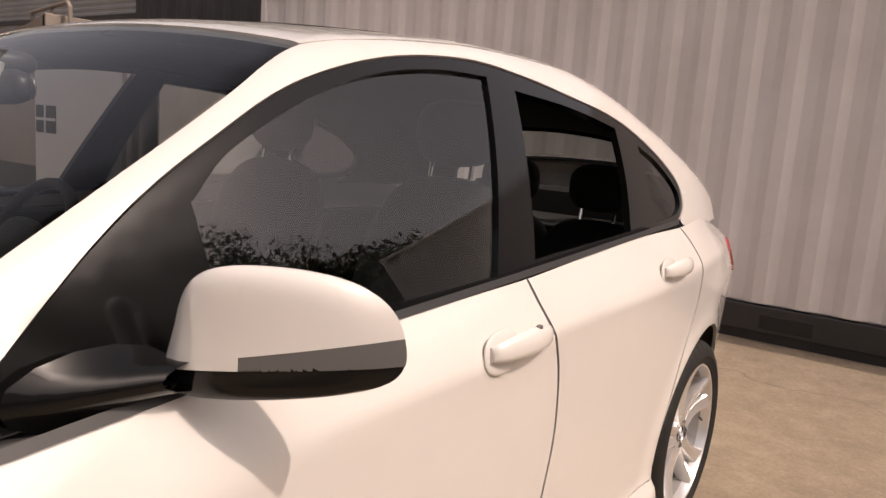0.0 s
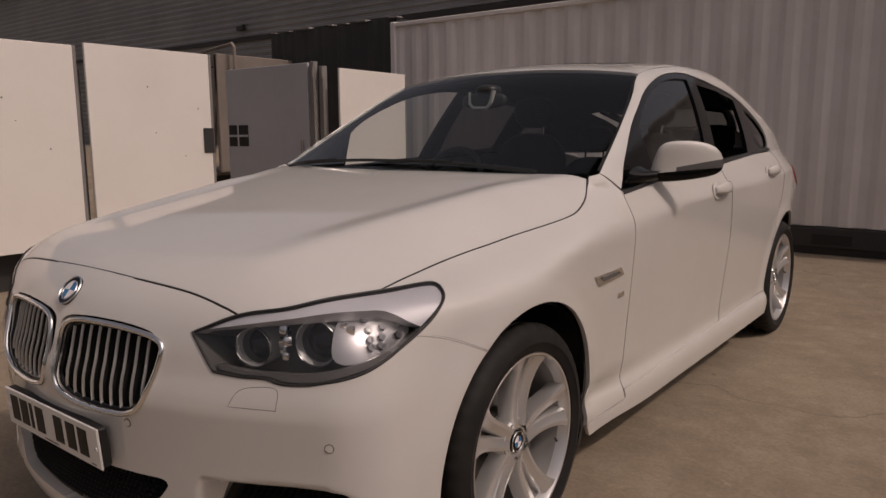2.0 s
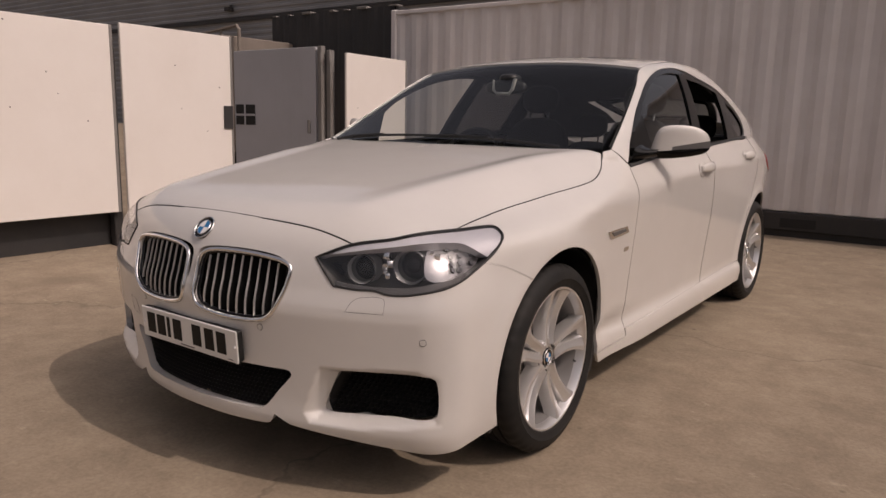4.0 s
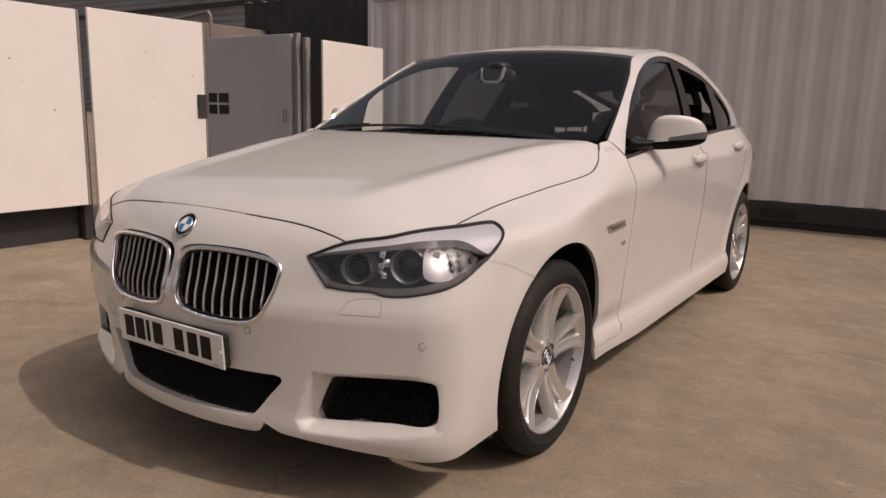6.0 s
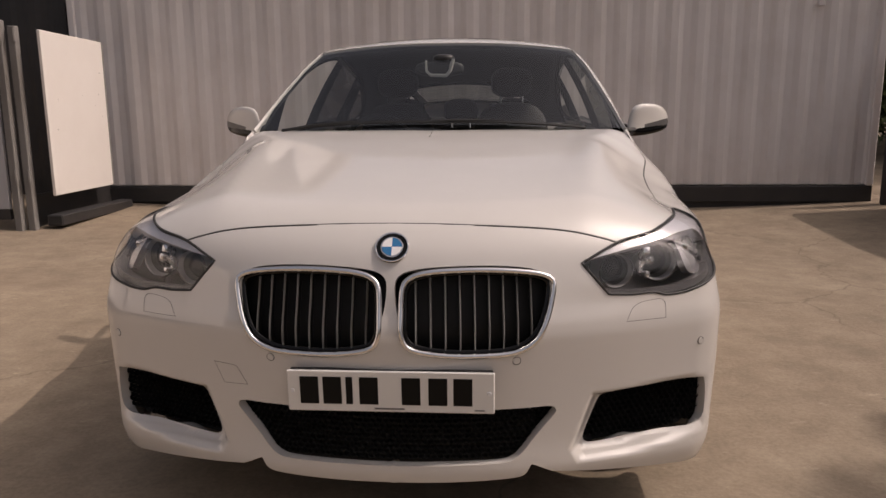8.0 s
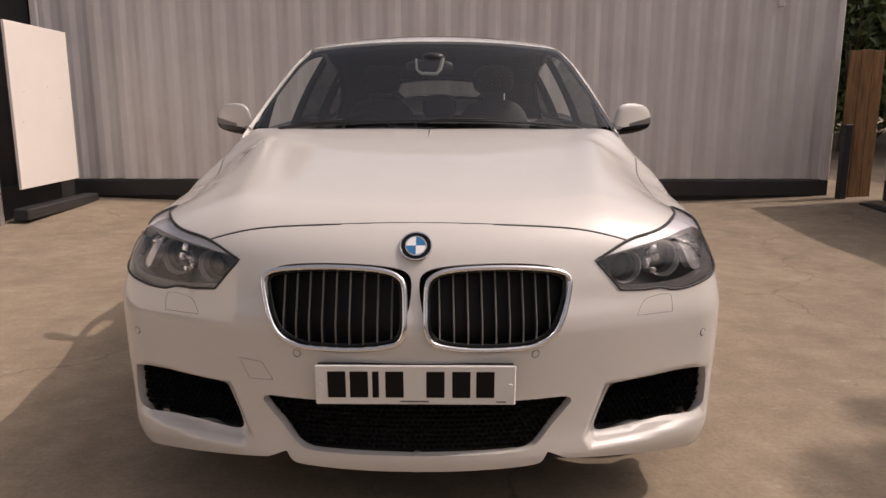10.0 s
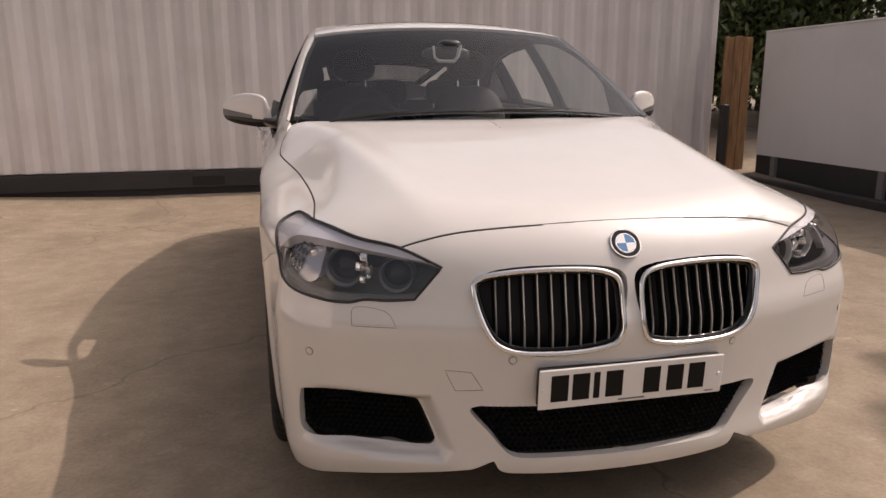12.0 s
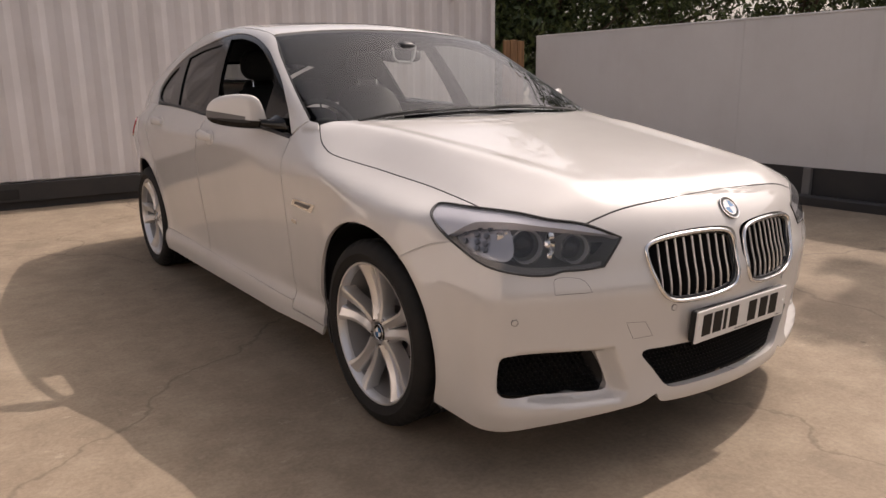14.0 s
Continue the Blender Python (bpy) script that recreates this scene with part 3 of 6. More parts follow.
# the wing's shoulder: its crease and its upper edge along the bonnet
crease_at = curve([(-0.45, 0.895), (-0.2, 0.922), (0.15, 0.938), (0.65, 0.938), (0.95, 0.944), (1.2, 0.955)])
crease_up = curve([(-0.45, 0.842), (-0.2, 0.872), (0.15, 0.908), (0.45, 0.925), (0.70, 0.935), (0.95, 0.940), (1.2, 0.945)])
edge_at = curve([(-0.45, 0.770), (0.0, 0.792), (0.22, 0.820), (0.44, 0.852), (0.72, 0.885), (0.95, 0.905), (1.2, 0.915)])
edge_up = curve([(-0.45, 0.860), (0.0, 0.913), (0.22, 0.951), (0.44, 1.000), (0.72, 1.022), (0.95, 1.035), (1.2, 1.045)])
nose_back = curve([(0.05, 0.13), (0.15, 0.060), (0.20, 0.024), (0.25, 0.010), (0.32, 0.014), (0.42, 0.011), (0.50, 0.007), (0.575, 0.0015), (0.60, 0.0), (0.625, 0.003), (0.68, 0.019), (0.74, 0.034), (0.78, 0.047), (0.82, 0.064), (0.86, 0.088), (0.95, 0.16)])
FOG_POCKET = [(0.455, 0.285), (0.512, 0.440), (0.80, 0.452), (0.862, 0.432), (0.862, 0.275), (0.62, 0.250), (0.48, 0.250)]


def soft_plus(v, k):
    return np.log1p(np.exp(np.clip(v / k, -40, 40))) * k


def hood_z(a, y, lift=0.3):
    fall = hood_fall(y)
    c = crease_x(y)
    ridge = 0.011 * step(-0.75, 0.1, y) * step(0.62, 0.2, y) * step(-0.13, -0.008, a - c)
    return hood_mid(y) - 0.004 + ridge + lift * step(0.61, 0.86, y) - hood_crown(y) * a * a - fall * 1.12 * soft_plus(a - c, 0.010) / np.maximum(0.82 - c, 0.1)


def side_w(y, z):
    zz = z - 0.030 * np.clip(y - 0.7, -0.3, 2.4) * step(0.45, 0.85, z)
    u = step(-0.05, 0.45, y)
    w = plan_w(y) - side_in(zz) * u - nose_in(z) * (1 - u)
    w = w - 0.14 * step(0.86, 1.2, z) * step(2.75, 3.9, y) - 0.028 * step(0.60, 0.80, z) * step(-0.15, -0.50, y)
    w = w - 0.020 * step(0.42, 0.32, z) * step(1.0, 0.55, y) * u
    for yc in (AXLE_F, AXLE_R):
        r = np.hypot(y - yc, z - 0.345)
        w = w + 0.010 * np.exp(-((r - 0.418) / 0.050) ** 2) * step(0.2, 0.35, z)
    return w


def body(p, lift=0.3):
    """The lower body: below 0 inside."""
    a, y, z = np.abs(p[..., 0]), p[..., 1], p[..., 2]
    top = (z - hood_z(a, y, lift)) * 0.97
    front = -0.862 + 0.33 * a * a + nose_back(z) - y
    pocket = inside_poly(a, z, FOG_POCKET)
    front = front + 0.048 * step(-0.002, 0.034, pocket) * (1 - 0.75 * step(0.70, 0.85, a))
    side = a - side_w(y, z)
    rear = y - (4.13 - 0.16 * a * a - 0.25 * a**4 - 0.12 * step(0.8, 1.15, z))
    cx, cz = crease_at(y), crease_up(y)
    dx, dz = edge_at(y) - cx, edge_up(y) - cz
    away = 0.05 * step(-0.22, -0.45, y) + 0.03 * step(0.8, 1.2, y)
    inner = 0.8 * step(0.40, 0.05, y) * soft_plus(cx + dx - a, 0.02)
    shoulder = ((a - cx) * dz - (z - cz) * dx) / np.hypot(dx, dz) - away - inner
    side = smax(side, shoulder, 0.040)
    f = smax(front, side, 0.090)
    f = smax(f, top, 0.10 - 0.05 * step(-0.5, -0.15, y))
    return smax(f, rear, 0.2)


roof_mid = curve([(0.11, 0.955), (0.44, 1.093), (0.757, 1.236), (1.06, 1.390), (1.262, 1.496), (1.36, 1.537), (1.5, 1.563), (1.7, 1.585), (1.95, 1.600), (2.25, 1.602), (2.58, 1.585), (3.02, 1.520), (3.4, 1.430), (3.8, 1.315), (4.1, 1.20)])
cabin_w = curve([(0.2, 0.805), (0.6, 0.838), (0.9, 0.862), (1.2, 0.875), (1.8, 0.878), (2.3, 0.870), (2.8, 0.845), (3.3, 0.800), (4.0, 0.68)])


def cabin(p):
    """The glasshouse: below 0 inside."""
    a, y, z = np.abs(p[..., 0]), p[..., 1], p[..., 2]
    crown = 0.118 - 0.03 * step(1.4, 2.2, y) + 0.14 * step(2.3, 3.3, y)
    top = (z - roof_mid(y) + crown * a * a) * 0.9
    zz = z - 1.05
    side = a - (cabin_w(y) - 0.28 * zz - 0.34 * np.maximum(zz, 0) ** 2)
    return smax(top, side, 0.05)


def pillar_form(p):
    """The glasshouse, run softly into the wing at the foot of the windscreen pillar."""
    y, z = p[..., 1], p[..., 2]
    low = cabin(p) + 1.0 * np.maximum(1.06 - z, 0) + 0.6 * np.maximum(0.58 - y, 0)
    top = cabin(p)
    k = 0.03
    blend = -smax(-body(p, 0.0), -low, k)
    u = step(0.75, 1.0, y)
    return blend * (1 - u) + top * u

# ---- panels cut from the car's form ----
from mathutils.geometry import delaunay_2d_cdt


def gradient(F, p, h=0.0015):
    g = np.stack([F(p + np.eye(3)[k] * h) - F(p - np.eye(3)[k] * h) for k in range(3)], -1)
    return g / np.maximum(np.linalg.norm(g, axis=-1, keepdims=True), 1e-9)


def settle(F, p, rounds=6):
    """Moves points onto the form along its normal."""
    p = np.array(p, float)
    for _ in range(rounds):
        p = p - gradient(F, p) * F(p)[..., None]
    return p


def spline(pts, gap=0.02):
    """A closed line through points; a point with a fourth entry is a corner."""
    n = len(pts)
    P = [np.array(p[:3], float) for p in pts]
    sharp = [len(p) > 3 for p in pts]
    out = []
    for i in range(n):
        j = (i + 1) % n
        a, b = P[i], P[j]
        m0 = (b - a) if sharp[i] else (b - P[i - 1]) / 2
        m1 = (b - a) if sharp[j] else (P[(j + 1) % n] - a) / 2
        L = np.linalg.norm(b - a)
        m0 = m0 * min(1.0, 1.2 * L / (np.linalg.norm(m0) + 1e-9))
        m1 = m1 * min(1.0, 1.2 * L / (np.linalg.norm(m1) + 1e-9))
        k = max(1, int(math.ceil(L / gap)))
        for s in range(k):
            u = s / k
            out.append((2 * u**3 - 3 * u**2 + 1) * a + (u**3 - 2 * u**2 + u) * m0 + (3 * u**2 - 2 * u**3) * b + (u**3 - u**2) * m1)
    return np.array(out)


def poly_inside(q, poly):
    x, y = q[:, 0], q[:, 1]
    r = np.zeros(len(q), bool)
    x0, y0 = poly[:, 0], poly[:, 1]
    x1, y1 = np.roll(x0, -1), np.roll(y0, -1)
    for k in range(len(poly)):
        c = (y0[k] > y) != (y1[k] > y)
        if abs(y1[k] - y0[k]) > 1e-12:
            r ^= c & (x < (x1[k] - x0[k]) * (y - y0[k]) / (y1[k] - y0[k]) + x0[k])
    return r


def offset_poly(q, d, hold):
    """Shrinks (d > 0) a closed polygon; held points stay."""
    area = 0.5 * np.sum(q[:, 0] * np.roll(q[:, 1], -1) - np.roll(q[:, 0], -1) * q[:, 1])
    t = np.roll(q, -1, 0) - np.roll(q, 1, 0)
    nrm = np.stack([-t[:, 1], t[:, 0]], -1) * np.sign(area)
    nrm /= np.maximum(np.linalg.norm(nrm, axis=1, keepdims=True), 1e-9)
    return q + nrm * np.where(hold, 0, d)[:, None]


def cut_panel(F, way, outline, holes=(), res=0.03, gap=0.0026, flange=0.014, lift=0.0, edge=0.02, snap=True):
    """Vertices, faces and normals of the piece of the form F inside an outline, seen along way."""
    w = np.array(way, float)
    w /= np.linalg.norm(w)
    e1 = np.cross((0, 0, 1.0), w)
    e1 = e1 / np.linalg.norm(e1) if np.linalg.norm(e1) > 1e-6 else np.array((1.0, 0, 0))
    e2 = np.cross(w, e1)
    loops, deep = [], []
    for k, line in enumerate((outline, *holes)):
        P = spline(line, edge)
        mid = np.abs(P[:, 0]) < 1e-6
        if (snap and k == 0) or mid.any():
            Q = settle(F, P, 8)
            near = np.linalg.norm(Q - P, axis=1) < 0.08
            P = np.where(near[:, None], Q, P)
        P[mid, 0] = 0
        q = np.stack([P @ e1, P @ e2], -1)
        loops.append(offset_poly(q, gap if k == 0 else -gap, mid))
        deep.append(P @ w)
    lo, hi = loops[0].min(0), loops[0].max(0)
    gx, gy = np.meshgrid(np.arange(lo[0], hi[0], res), np.arange(lo[1], hi[1], res * 0.9))
    gx = gx + (np.arange(gx.shape[0]) % 2)[:, None] * res / 2
    g = np.stack([gx.ravel(), gy.ravel()], -1)
    keep = poly_inside(g, loops[0])
    for h in loops[1:]:
        keep &= ~poly_inside(g, h)
    g = g[keep]
    allq = np.concatenate(loops)
    far = np.ones(len(g), bool)
    for i in range(0, len(g), 400):
        d = np.linalg.norm(g[i:i + 400, None] - allq[None], axis=-1).min(1)
        far[i:i + 400] = d > res * 0.45
    g = g[far]
    edges, n0 = [], 0
    for l in loops:
        edges += [(n0 + i, n0 + (i + 1) % len(l)) for i in range(len(l))]
        n0 += len(l)
    pts = np.concatenate([allq, g])
    co, _, tris, *_ = delaunay_2d_cdt([Vector(p) for p in pts.tolist()], edges, [], 0, 1e-7)
    q = np.array([tuple(c) for c in co])
    tri = np.array([t for t in tris if len(t) == 3])
    cen = q[tri].mean(1)
    ok = poly_inside(cen, loops[0])
    for h in loops[1:]:
        ok &= ~poly_inside(cen, h)
    tri = tri[ok]
    # march inwards to the surface, then bisect
    d0, d1 = max(d.max() for d in deep) + 0.25, min(d.min() for d in deep) - 0.35
    base = q[:, :1] * e1 + q[:, 1:] * e2
    lo_t, hi_t = np.full(len(q), np.nan), np.full(len(q), np.nan)
    prev, pt = F(base + d0 * w), d0
    for t in np.linspace(d0, d1, 90)[1:]:
        v = F(base + t * w)
        new_hit = np.isnan(lo_t) & (prev > 0) & (v <= 0)
        lo_t[new_hit], hi_t[new_hit] = t, pt
        prev, pt = v, t
    miss = np.isnan(lo_t)
    if miss.any() and not miss.all():
        good = np.where(~miss)[0]
        for i in np.where(miss)[0]:
            j = good[np.argmin(((q[good] - q[i]) ** 2).sum(1))]
            lo_t[i] = hi_t[i] = lo_t[j]
    for _ in range(22):
        mt = (lo_t + hi_t) / 2
        inside = F(base + mt[:, None] * w) <= 0
        lo_t, hi_t = np.where(inside, mt, lo_t), np.where(inside, hi_t, mt)
    P = base + ((lo_t + hi_t) / 2)[:, None] * w
    N = gradient(F, P)
    P = P + N * lift
    # faces outward
    fn = np.cross(P[tri[:, 1]] - P[tri[:, 0]], P[tri[:, 2]] - P[tri[:, 0]])
    flip = (fn * N[tri].mean(1)).sum(1) < 0
    tri[flip] = tri[flip][:, ::-1]
    faces = [tuple(map(int, t)) for t in tri]
    if flange:
        count = {}
        for t in faces:
            for a, b in ((t[0], t[1]), (t[1], t[2]), (t[2], t[0])):
                count[(a, b)] = 1
        rim = [e for e in count if (e[1], e[0]) not in count and not (abs(P[e[0], 0]) < 2e-3 and abs(P[e[1], 0]) < 2e-3)]
        top, low, nv = {}, {}, len(P)
        V, M = [], []
        for a, b in rim:
            t = P[b] - P[a]
            o = np.cross(t, N[a])
            o /= max(np.linalg.norm(o), 1e-9)
            for i in (a, b):
                if i not in top:
                    top[i], low[i] = nv + len(V), nv + len(V) + 1
                    V += [P[i], P[i] - N[i] * flange]
                    M += [o, o]
            faces.append((top[b], top[a], low[a], low[b]))
        if V:
            P, N = np.concatenate([P, np.array(V)]), np.concatenate([N, np.array(M)])
    return P, faces, N


def mirrored(piece):
    P, faces, N = piece
    s = np.array((-1, 1, 1))
    return P * s, [tuple(reversed(f)) for f in faces], N * s


def joined(a, b):
    n = len(a[0])
    return np.concatenate([a[0], b[0]]), a[1] + [tuple(i + n for i in f) for f in b[1]], np.concatenate([a[2], b[2]])


def piece_object(name, piece, material, parent, label=""):
    P, faces, N = piece
    me = bpy.data.meshes.new(name)
    me.from_pydata(P.tolist(), [], faces)
    me.polygons.foreach_set("use_smooth", [True] * len(me.polygons))
    me.materials.append(material)
    me.normals_split_custom_set_from_vertices(N.tolist())
    ob = new(name, me)
    ob.parent = parent
    if label:
        ob["label"] = label
    return ob


def whole(name, material, parent, label="", **kw):
    """A panel that spans the car's middle."""
    half = cut_panel(**kw)
    return piece_object(name, joined(half, mirrored(half)), material, parent, label)


def pair(name, material, parent, label="", **kw):
    """The same panel on the left and the right."""
    half = cut_panel(**kw)
    ps = parent if isinstance(parent, tuple) else (parent, parent)
    return piece_object(name, half, material, ps[0], label), piece_object(name, mirrored(half), material, ps[1], label)


def arch(yc, a0, a1, n=18, r=ARCH_R, x=0.955):
    """Points along a wheel arch between two angles, in degrees from straight ahead over the top."""
    out = []
    for i in range(n + 1):
        t = radians(a0 + (a1 - a0) * i / n)
        out.append((x, yc - r * math.cos(t), WHEEL_R + r * math.sin(t)))
    return out


C = "corner"
HEADLIGHT = [(0.478, -0.738, 0.777, C), (0.55, -0.738, 0.697, C), (0.615, -0.715, 0.692), (0.672, -0.69, 0.692), (0.712, -0.672, 0.682), (0.785, -0.637, 0.688), (0.868, -0.56, 0.714),
             (0.900, -0.42, 0.770), (0.885, -0.318, 0.822), (0.858, -0.278, 0.848), (0.815, -0.272, 0.858), (0.779, -0.43, 0.860), (0.690, -0.60, 0.843), (0.572, -0.672, 0.814)]
SHUT_FRONT = [(0.0, -0.727, 0.878), (0.24, -0.720, 0.871), (0.42, -0.702, 0.858), (0.53, -0.685, 0.832), (0.572, -0.672, 0.814, C)]
SHUT_SIDE = [(0.779, -0.43, 0.860, C), (0.767, -0.25, 0.879), (0.772, -0.10, 0.896), (0.785, 0.03, 0.911), (0.801, 0.14, 0.927), (0.828, 0.26, 0.945), (0.853, 0.365, 0.964), (0.862, 0.43, 0.984), (0.848, 0.515, 1.022), (0.815, 0.60, 1.092, C)]
DOOR_FRONT = [(0.88, 0.73, 1.030, C), (0.932, 0.724, 0.935), (0.935, 0.734, 0.80), (0.92, 0.742, 0.61), (0.90, 0.748, 0.43), (0.90, 0.752, 0.30, C)]
DOOR_MID = [(0.90, 1.872, 0.322, C), (0.92, 1.885, 0.56), (0.935, 1.893, 0.72), (0.945, 1.860, 0.87), (0.949, 1.810, 0.97), (0.92, 1.785, 1.03), (0.90, 1.770, 1.088, C)]
KIDNEY = [(0.413, -0.7985, 0.738), (0.390, -0.8046, 0.764), (0.315, -0.8148, 0.776), (0.208, -0.825, 0.779), (0.1027, -0.8346, 0.774), (0.0513, -0.8442, 0.762), (0.031, -0.8490, 0.735), (0.027, -0.8538, 0.66), (0.030, -0.8538, 0.607),
          (0.053, -0.8538, 0.580), (0.1335, -0.8442, 0.565), (0.240, -0.8346, 0.562), (0.315, -0.825, 0.569), (0.364, -0.8148, 0.598), (0.395, -0.8046, 0.66)]
INTAKE = [(0.0, -0.85, 0.408, C), (0.0, -0.85, 0.266, C), (0.27, -0.83, 0.270), (0.318, -0.82, 0.283), (0.372, -0.81, 0.345), (0.418, -0.80, 0.400), (0.402, -0.80, 0.412), (0.34, -0.81, 0.412)]
FOG = [(0.838, -0.60, 0.420), (0.81, -0.63, 0.435), (0.70, -0.69, 0.434), (0.60, -0.738, 0.430), (0.575, -0.74, 0.415), (0.502, -0.722, 0.298), (0.515, -0.72, 0.284), (0.65, -0.68, 0.288), (0.79, -0.59, 0.298), (0.825, -0.575, 0.318)]

car = thing("hatchback_car", "white five-door executive hatchback parked on the concrete", "car")


def make_body():
    # front bumper with the nose
    low = [(0.0, -0.82, 0.222, C), (0.30, -0.79, 0.226), (0.335, -0.785, 0.234), (0.352, -0.785, 0.256, C), (0.408, -0.78, 0.234, C), (0.60, -0.70, 0.214), (0.76, -0.60, 0.196), (0.85, -0.48, 0.190), (0.90, -0.325, 0.200, C)]
    outer = HEADLIGHT[:8]
    seam = [(0.918, -0.31, 0.735), (0.925, -0.19, 0.680, C)]
    a1 = math.degrees(math.asin((0.680 - WHEEL_R) / ARCH_R))
    front_arch = arch(AXLE_F + 0.02, -19, a1 - 1.5, 14)
    half_kid, half_fog = KIDNEY, FOG
    # the middle intake opens on the centre line: cut the outline round it
    line = [(0.0, -0.727, 0.878, C)] + SHUT_FRONT[1:] + outer[:7] + [(0.900, -0.42, 0.770, C)] + seam + front_arch[::-1][1:] + low[::-1][:-1] + [(0.0, -0.82, 0.222, C), (0.0, -0.84, 0.266, C)] + INTAKE[2:7] + [(0.34, -0.81, 0.412), (0.0, -0.85, 0.411, C)]
    bumper = whole("front_bumper", PAINT, car, F=body, way=(0.66, -0.75, 0.0), outline=line, holes=(half_kid, half_fog), res=0.0125, edge=0.010, flange=0.03)
    whole("bonnet", PAINT, car, F=body, way=(0, -0.25, 1), outline=SHUT_FRONT[:1] + SHUT_FRONT[1:] + HEADLIGHT[-2:-1] + SHUT_SIDE + [(0.60, 0.548, 1.10), (0.0, 0.484, 1.10, C)], res=0.027, edge=0.016, flange=0.02, gap=0.0024)
    fender = [(0.900, -0.42, 0.770, C)] + HEADLIGHT[8:11] + SHUT_SIDE + [(0.832, 0.655, 1.100, C)] + DOOR_FRONT + [(0.915, 0.756, 0.258, C), (0.93, 0.455, 0.250, C)] + arch(AXLE_F + 0.02, 194, 55, 18)[1:] + [(0.918, -0.31, 0.735)]
    fender[-2] = (0.925, -0.19, 0.680, C)
    pair("front_wing", PAINT, car, F=pillar_form, way=(0.82, -0.12, 0.5), outline=fender, res=0.027, edge=0.016)
    doorF = DOOR_FRONT + DOOR_MID + [(0.9, 1.25, 1.069)]
    dF = pair("front_door", PAINT, car, F=body, way=(1, 0, 0.15), outline=doorF, res=0.028, edge=0.016)
    doorR = [(x, y + 0.004, *r) for x, y, *r in DOOR_MID[::-1]] + [(0.9, 2.66, 0.335, C), (0.93, 2.675, 0.47), (0.94, 2.74, 0.64), (0.94, 2.83, 0.80), (0.94, 2.85, 0.92), (0.91, 2.80, 1.05), (0.87, 2.735, 1.118, C), (0.87, 2.3, 1.108)]
    dR = pair("rear_door", PAINT, car, F=body, way=(1, 0, 0.15), outline=doorR, res=0.03, edge=0.018)
    sill = [(0.93, 0.455, 0.250, C), (0.915, 0.752, 0.258), (0.915, 0.756, 0.301, C), (0.9, 1.872, 0.3215), (0.9, 2.66, 0.3345, C), (0.93, 2.695, 0.25, C), (0.88, 2.68, 0.205, C), (0.88, 0.49, 0.205, C)]
    pair("sill", PAINT, car, F=body, way=(1, 0, 0), outline=sill, res=0.03, edge=0.02)
    step_line = [(0.91, 0.77, 0.285, C), (0.9, 1.872, 0.300), (0.9, 2.65, 0.312, C), (0.9, 2.65, 0.36, C), (0.9, 1.872, 0.350), (0.91, 0.77, 0.330, C)]
    pair("door_step", PAINT, car, F=lambda p: body(p) + 0.008, way=(1, 0, 0), outline=step_line, res=0.03, edge=0.02, flange=0, snap=False)
    quarter = [(0.87, 2.739, 1.118, C), (0.91, 2.804, 1.05), (0.94, 2.854, 0.92), (0.94, 2.834, 0.80), (0.94, 2.744, 0.64), (0.93, 2.679, 0.47), (0.9, 2.664, 0.335, C)] + [(0.94, 2.698, 0.25, C)] + arch(AXLE_R, -14, 194, 22) + [(0.9, 3.62, 0.24, C), (0.78, 4.0, 0.26, C), (0.75, 4.03, 0.7), (0.74, 3.93, 0.96, C), (0.79, 3.6, 1.075), (0.82, 3.3, 1.112), (0.84, 3.04, 1.125)]
    pair("rear_wing", PAINT, car, F=body, way=(0.95, 0.25, 0.1), outline=quarter, res=0.035, edge=0.02)
    whole("rear_bumper", PAINT, car, F=body, way=(0.1, 1, 0.0), outline=[(0, 4.0912, 0.24, C), (0, 4.0912, 1.0, C), (0.76, 4.0228, 1.0, C), (0.8216, 3.9935, 0.7), (0.8216, 3.9446, 0.26, C)], res=0.05, edge=0.03)
    # glasshouse
    ws_edge = [(0.832, 0.655, 1.100), (0.768, 0.954, 1.270), (0.715, 1.170, 1.385), (0.664, 1.345, 1.484)]
    ws = [(0.0, 0.44, 1.08, C), (0.51, 0.50, 1.08), (0.80, 0.625, 1.085, C)] + ws_edge[1:3] + [(*ws_edge[3], C), (0.51, 1.345, 1.49), (0.0, 1.325, 1.50, C)]
    w = whole("windscreen", CLEAR_GLASS, car, "clear laminated windscreen", F=cabin, way=(0, -0.55, 0.85), outline=ws, res=0.05, edge=0.03, flange=0.0, gap=0.004, lift=-0.003)
    w.visible_shadow = False
    roof = [(0.0, 1.33, 1.5, C), (0.51, 1.351, 1.49), (0.662, 1.355, 1.486, C), (0.632, 1.68, 1.52), (0.612, 2.08, 1.53), (0.60, 2.58, 1.51), (0.58, 3.02, 1.44), (0.555, 3.28, 1.38, C), (0.0, 3.34, 1.40, C)]
    whole("roof", PAINT, car, F=cabin, way=(0, 0, 1), outline=roof, res=0.045, edge=0.025)
    whole("sunroof", GLOSS_BLACK, car, "dark glass sunroof", F=cabin, way=(0, 0, 1), outline=[(0, 1.5963, 1.5, C), (0.3697, 1.6068, 1.5), (0.4211, 1.6594, 1.5), (0.4211, 2.0874, 1.5), (0.3697, 2.1466, 1.5), (0, 2.1565, 1.5, C)], res=0.06, edge=0.03, lift=0.0012, flange=0.003)
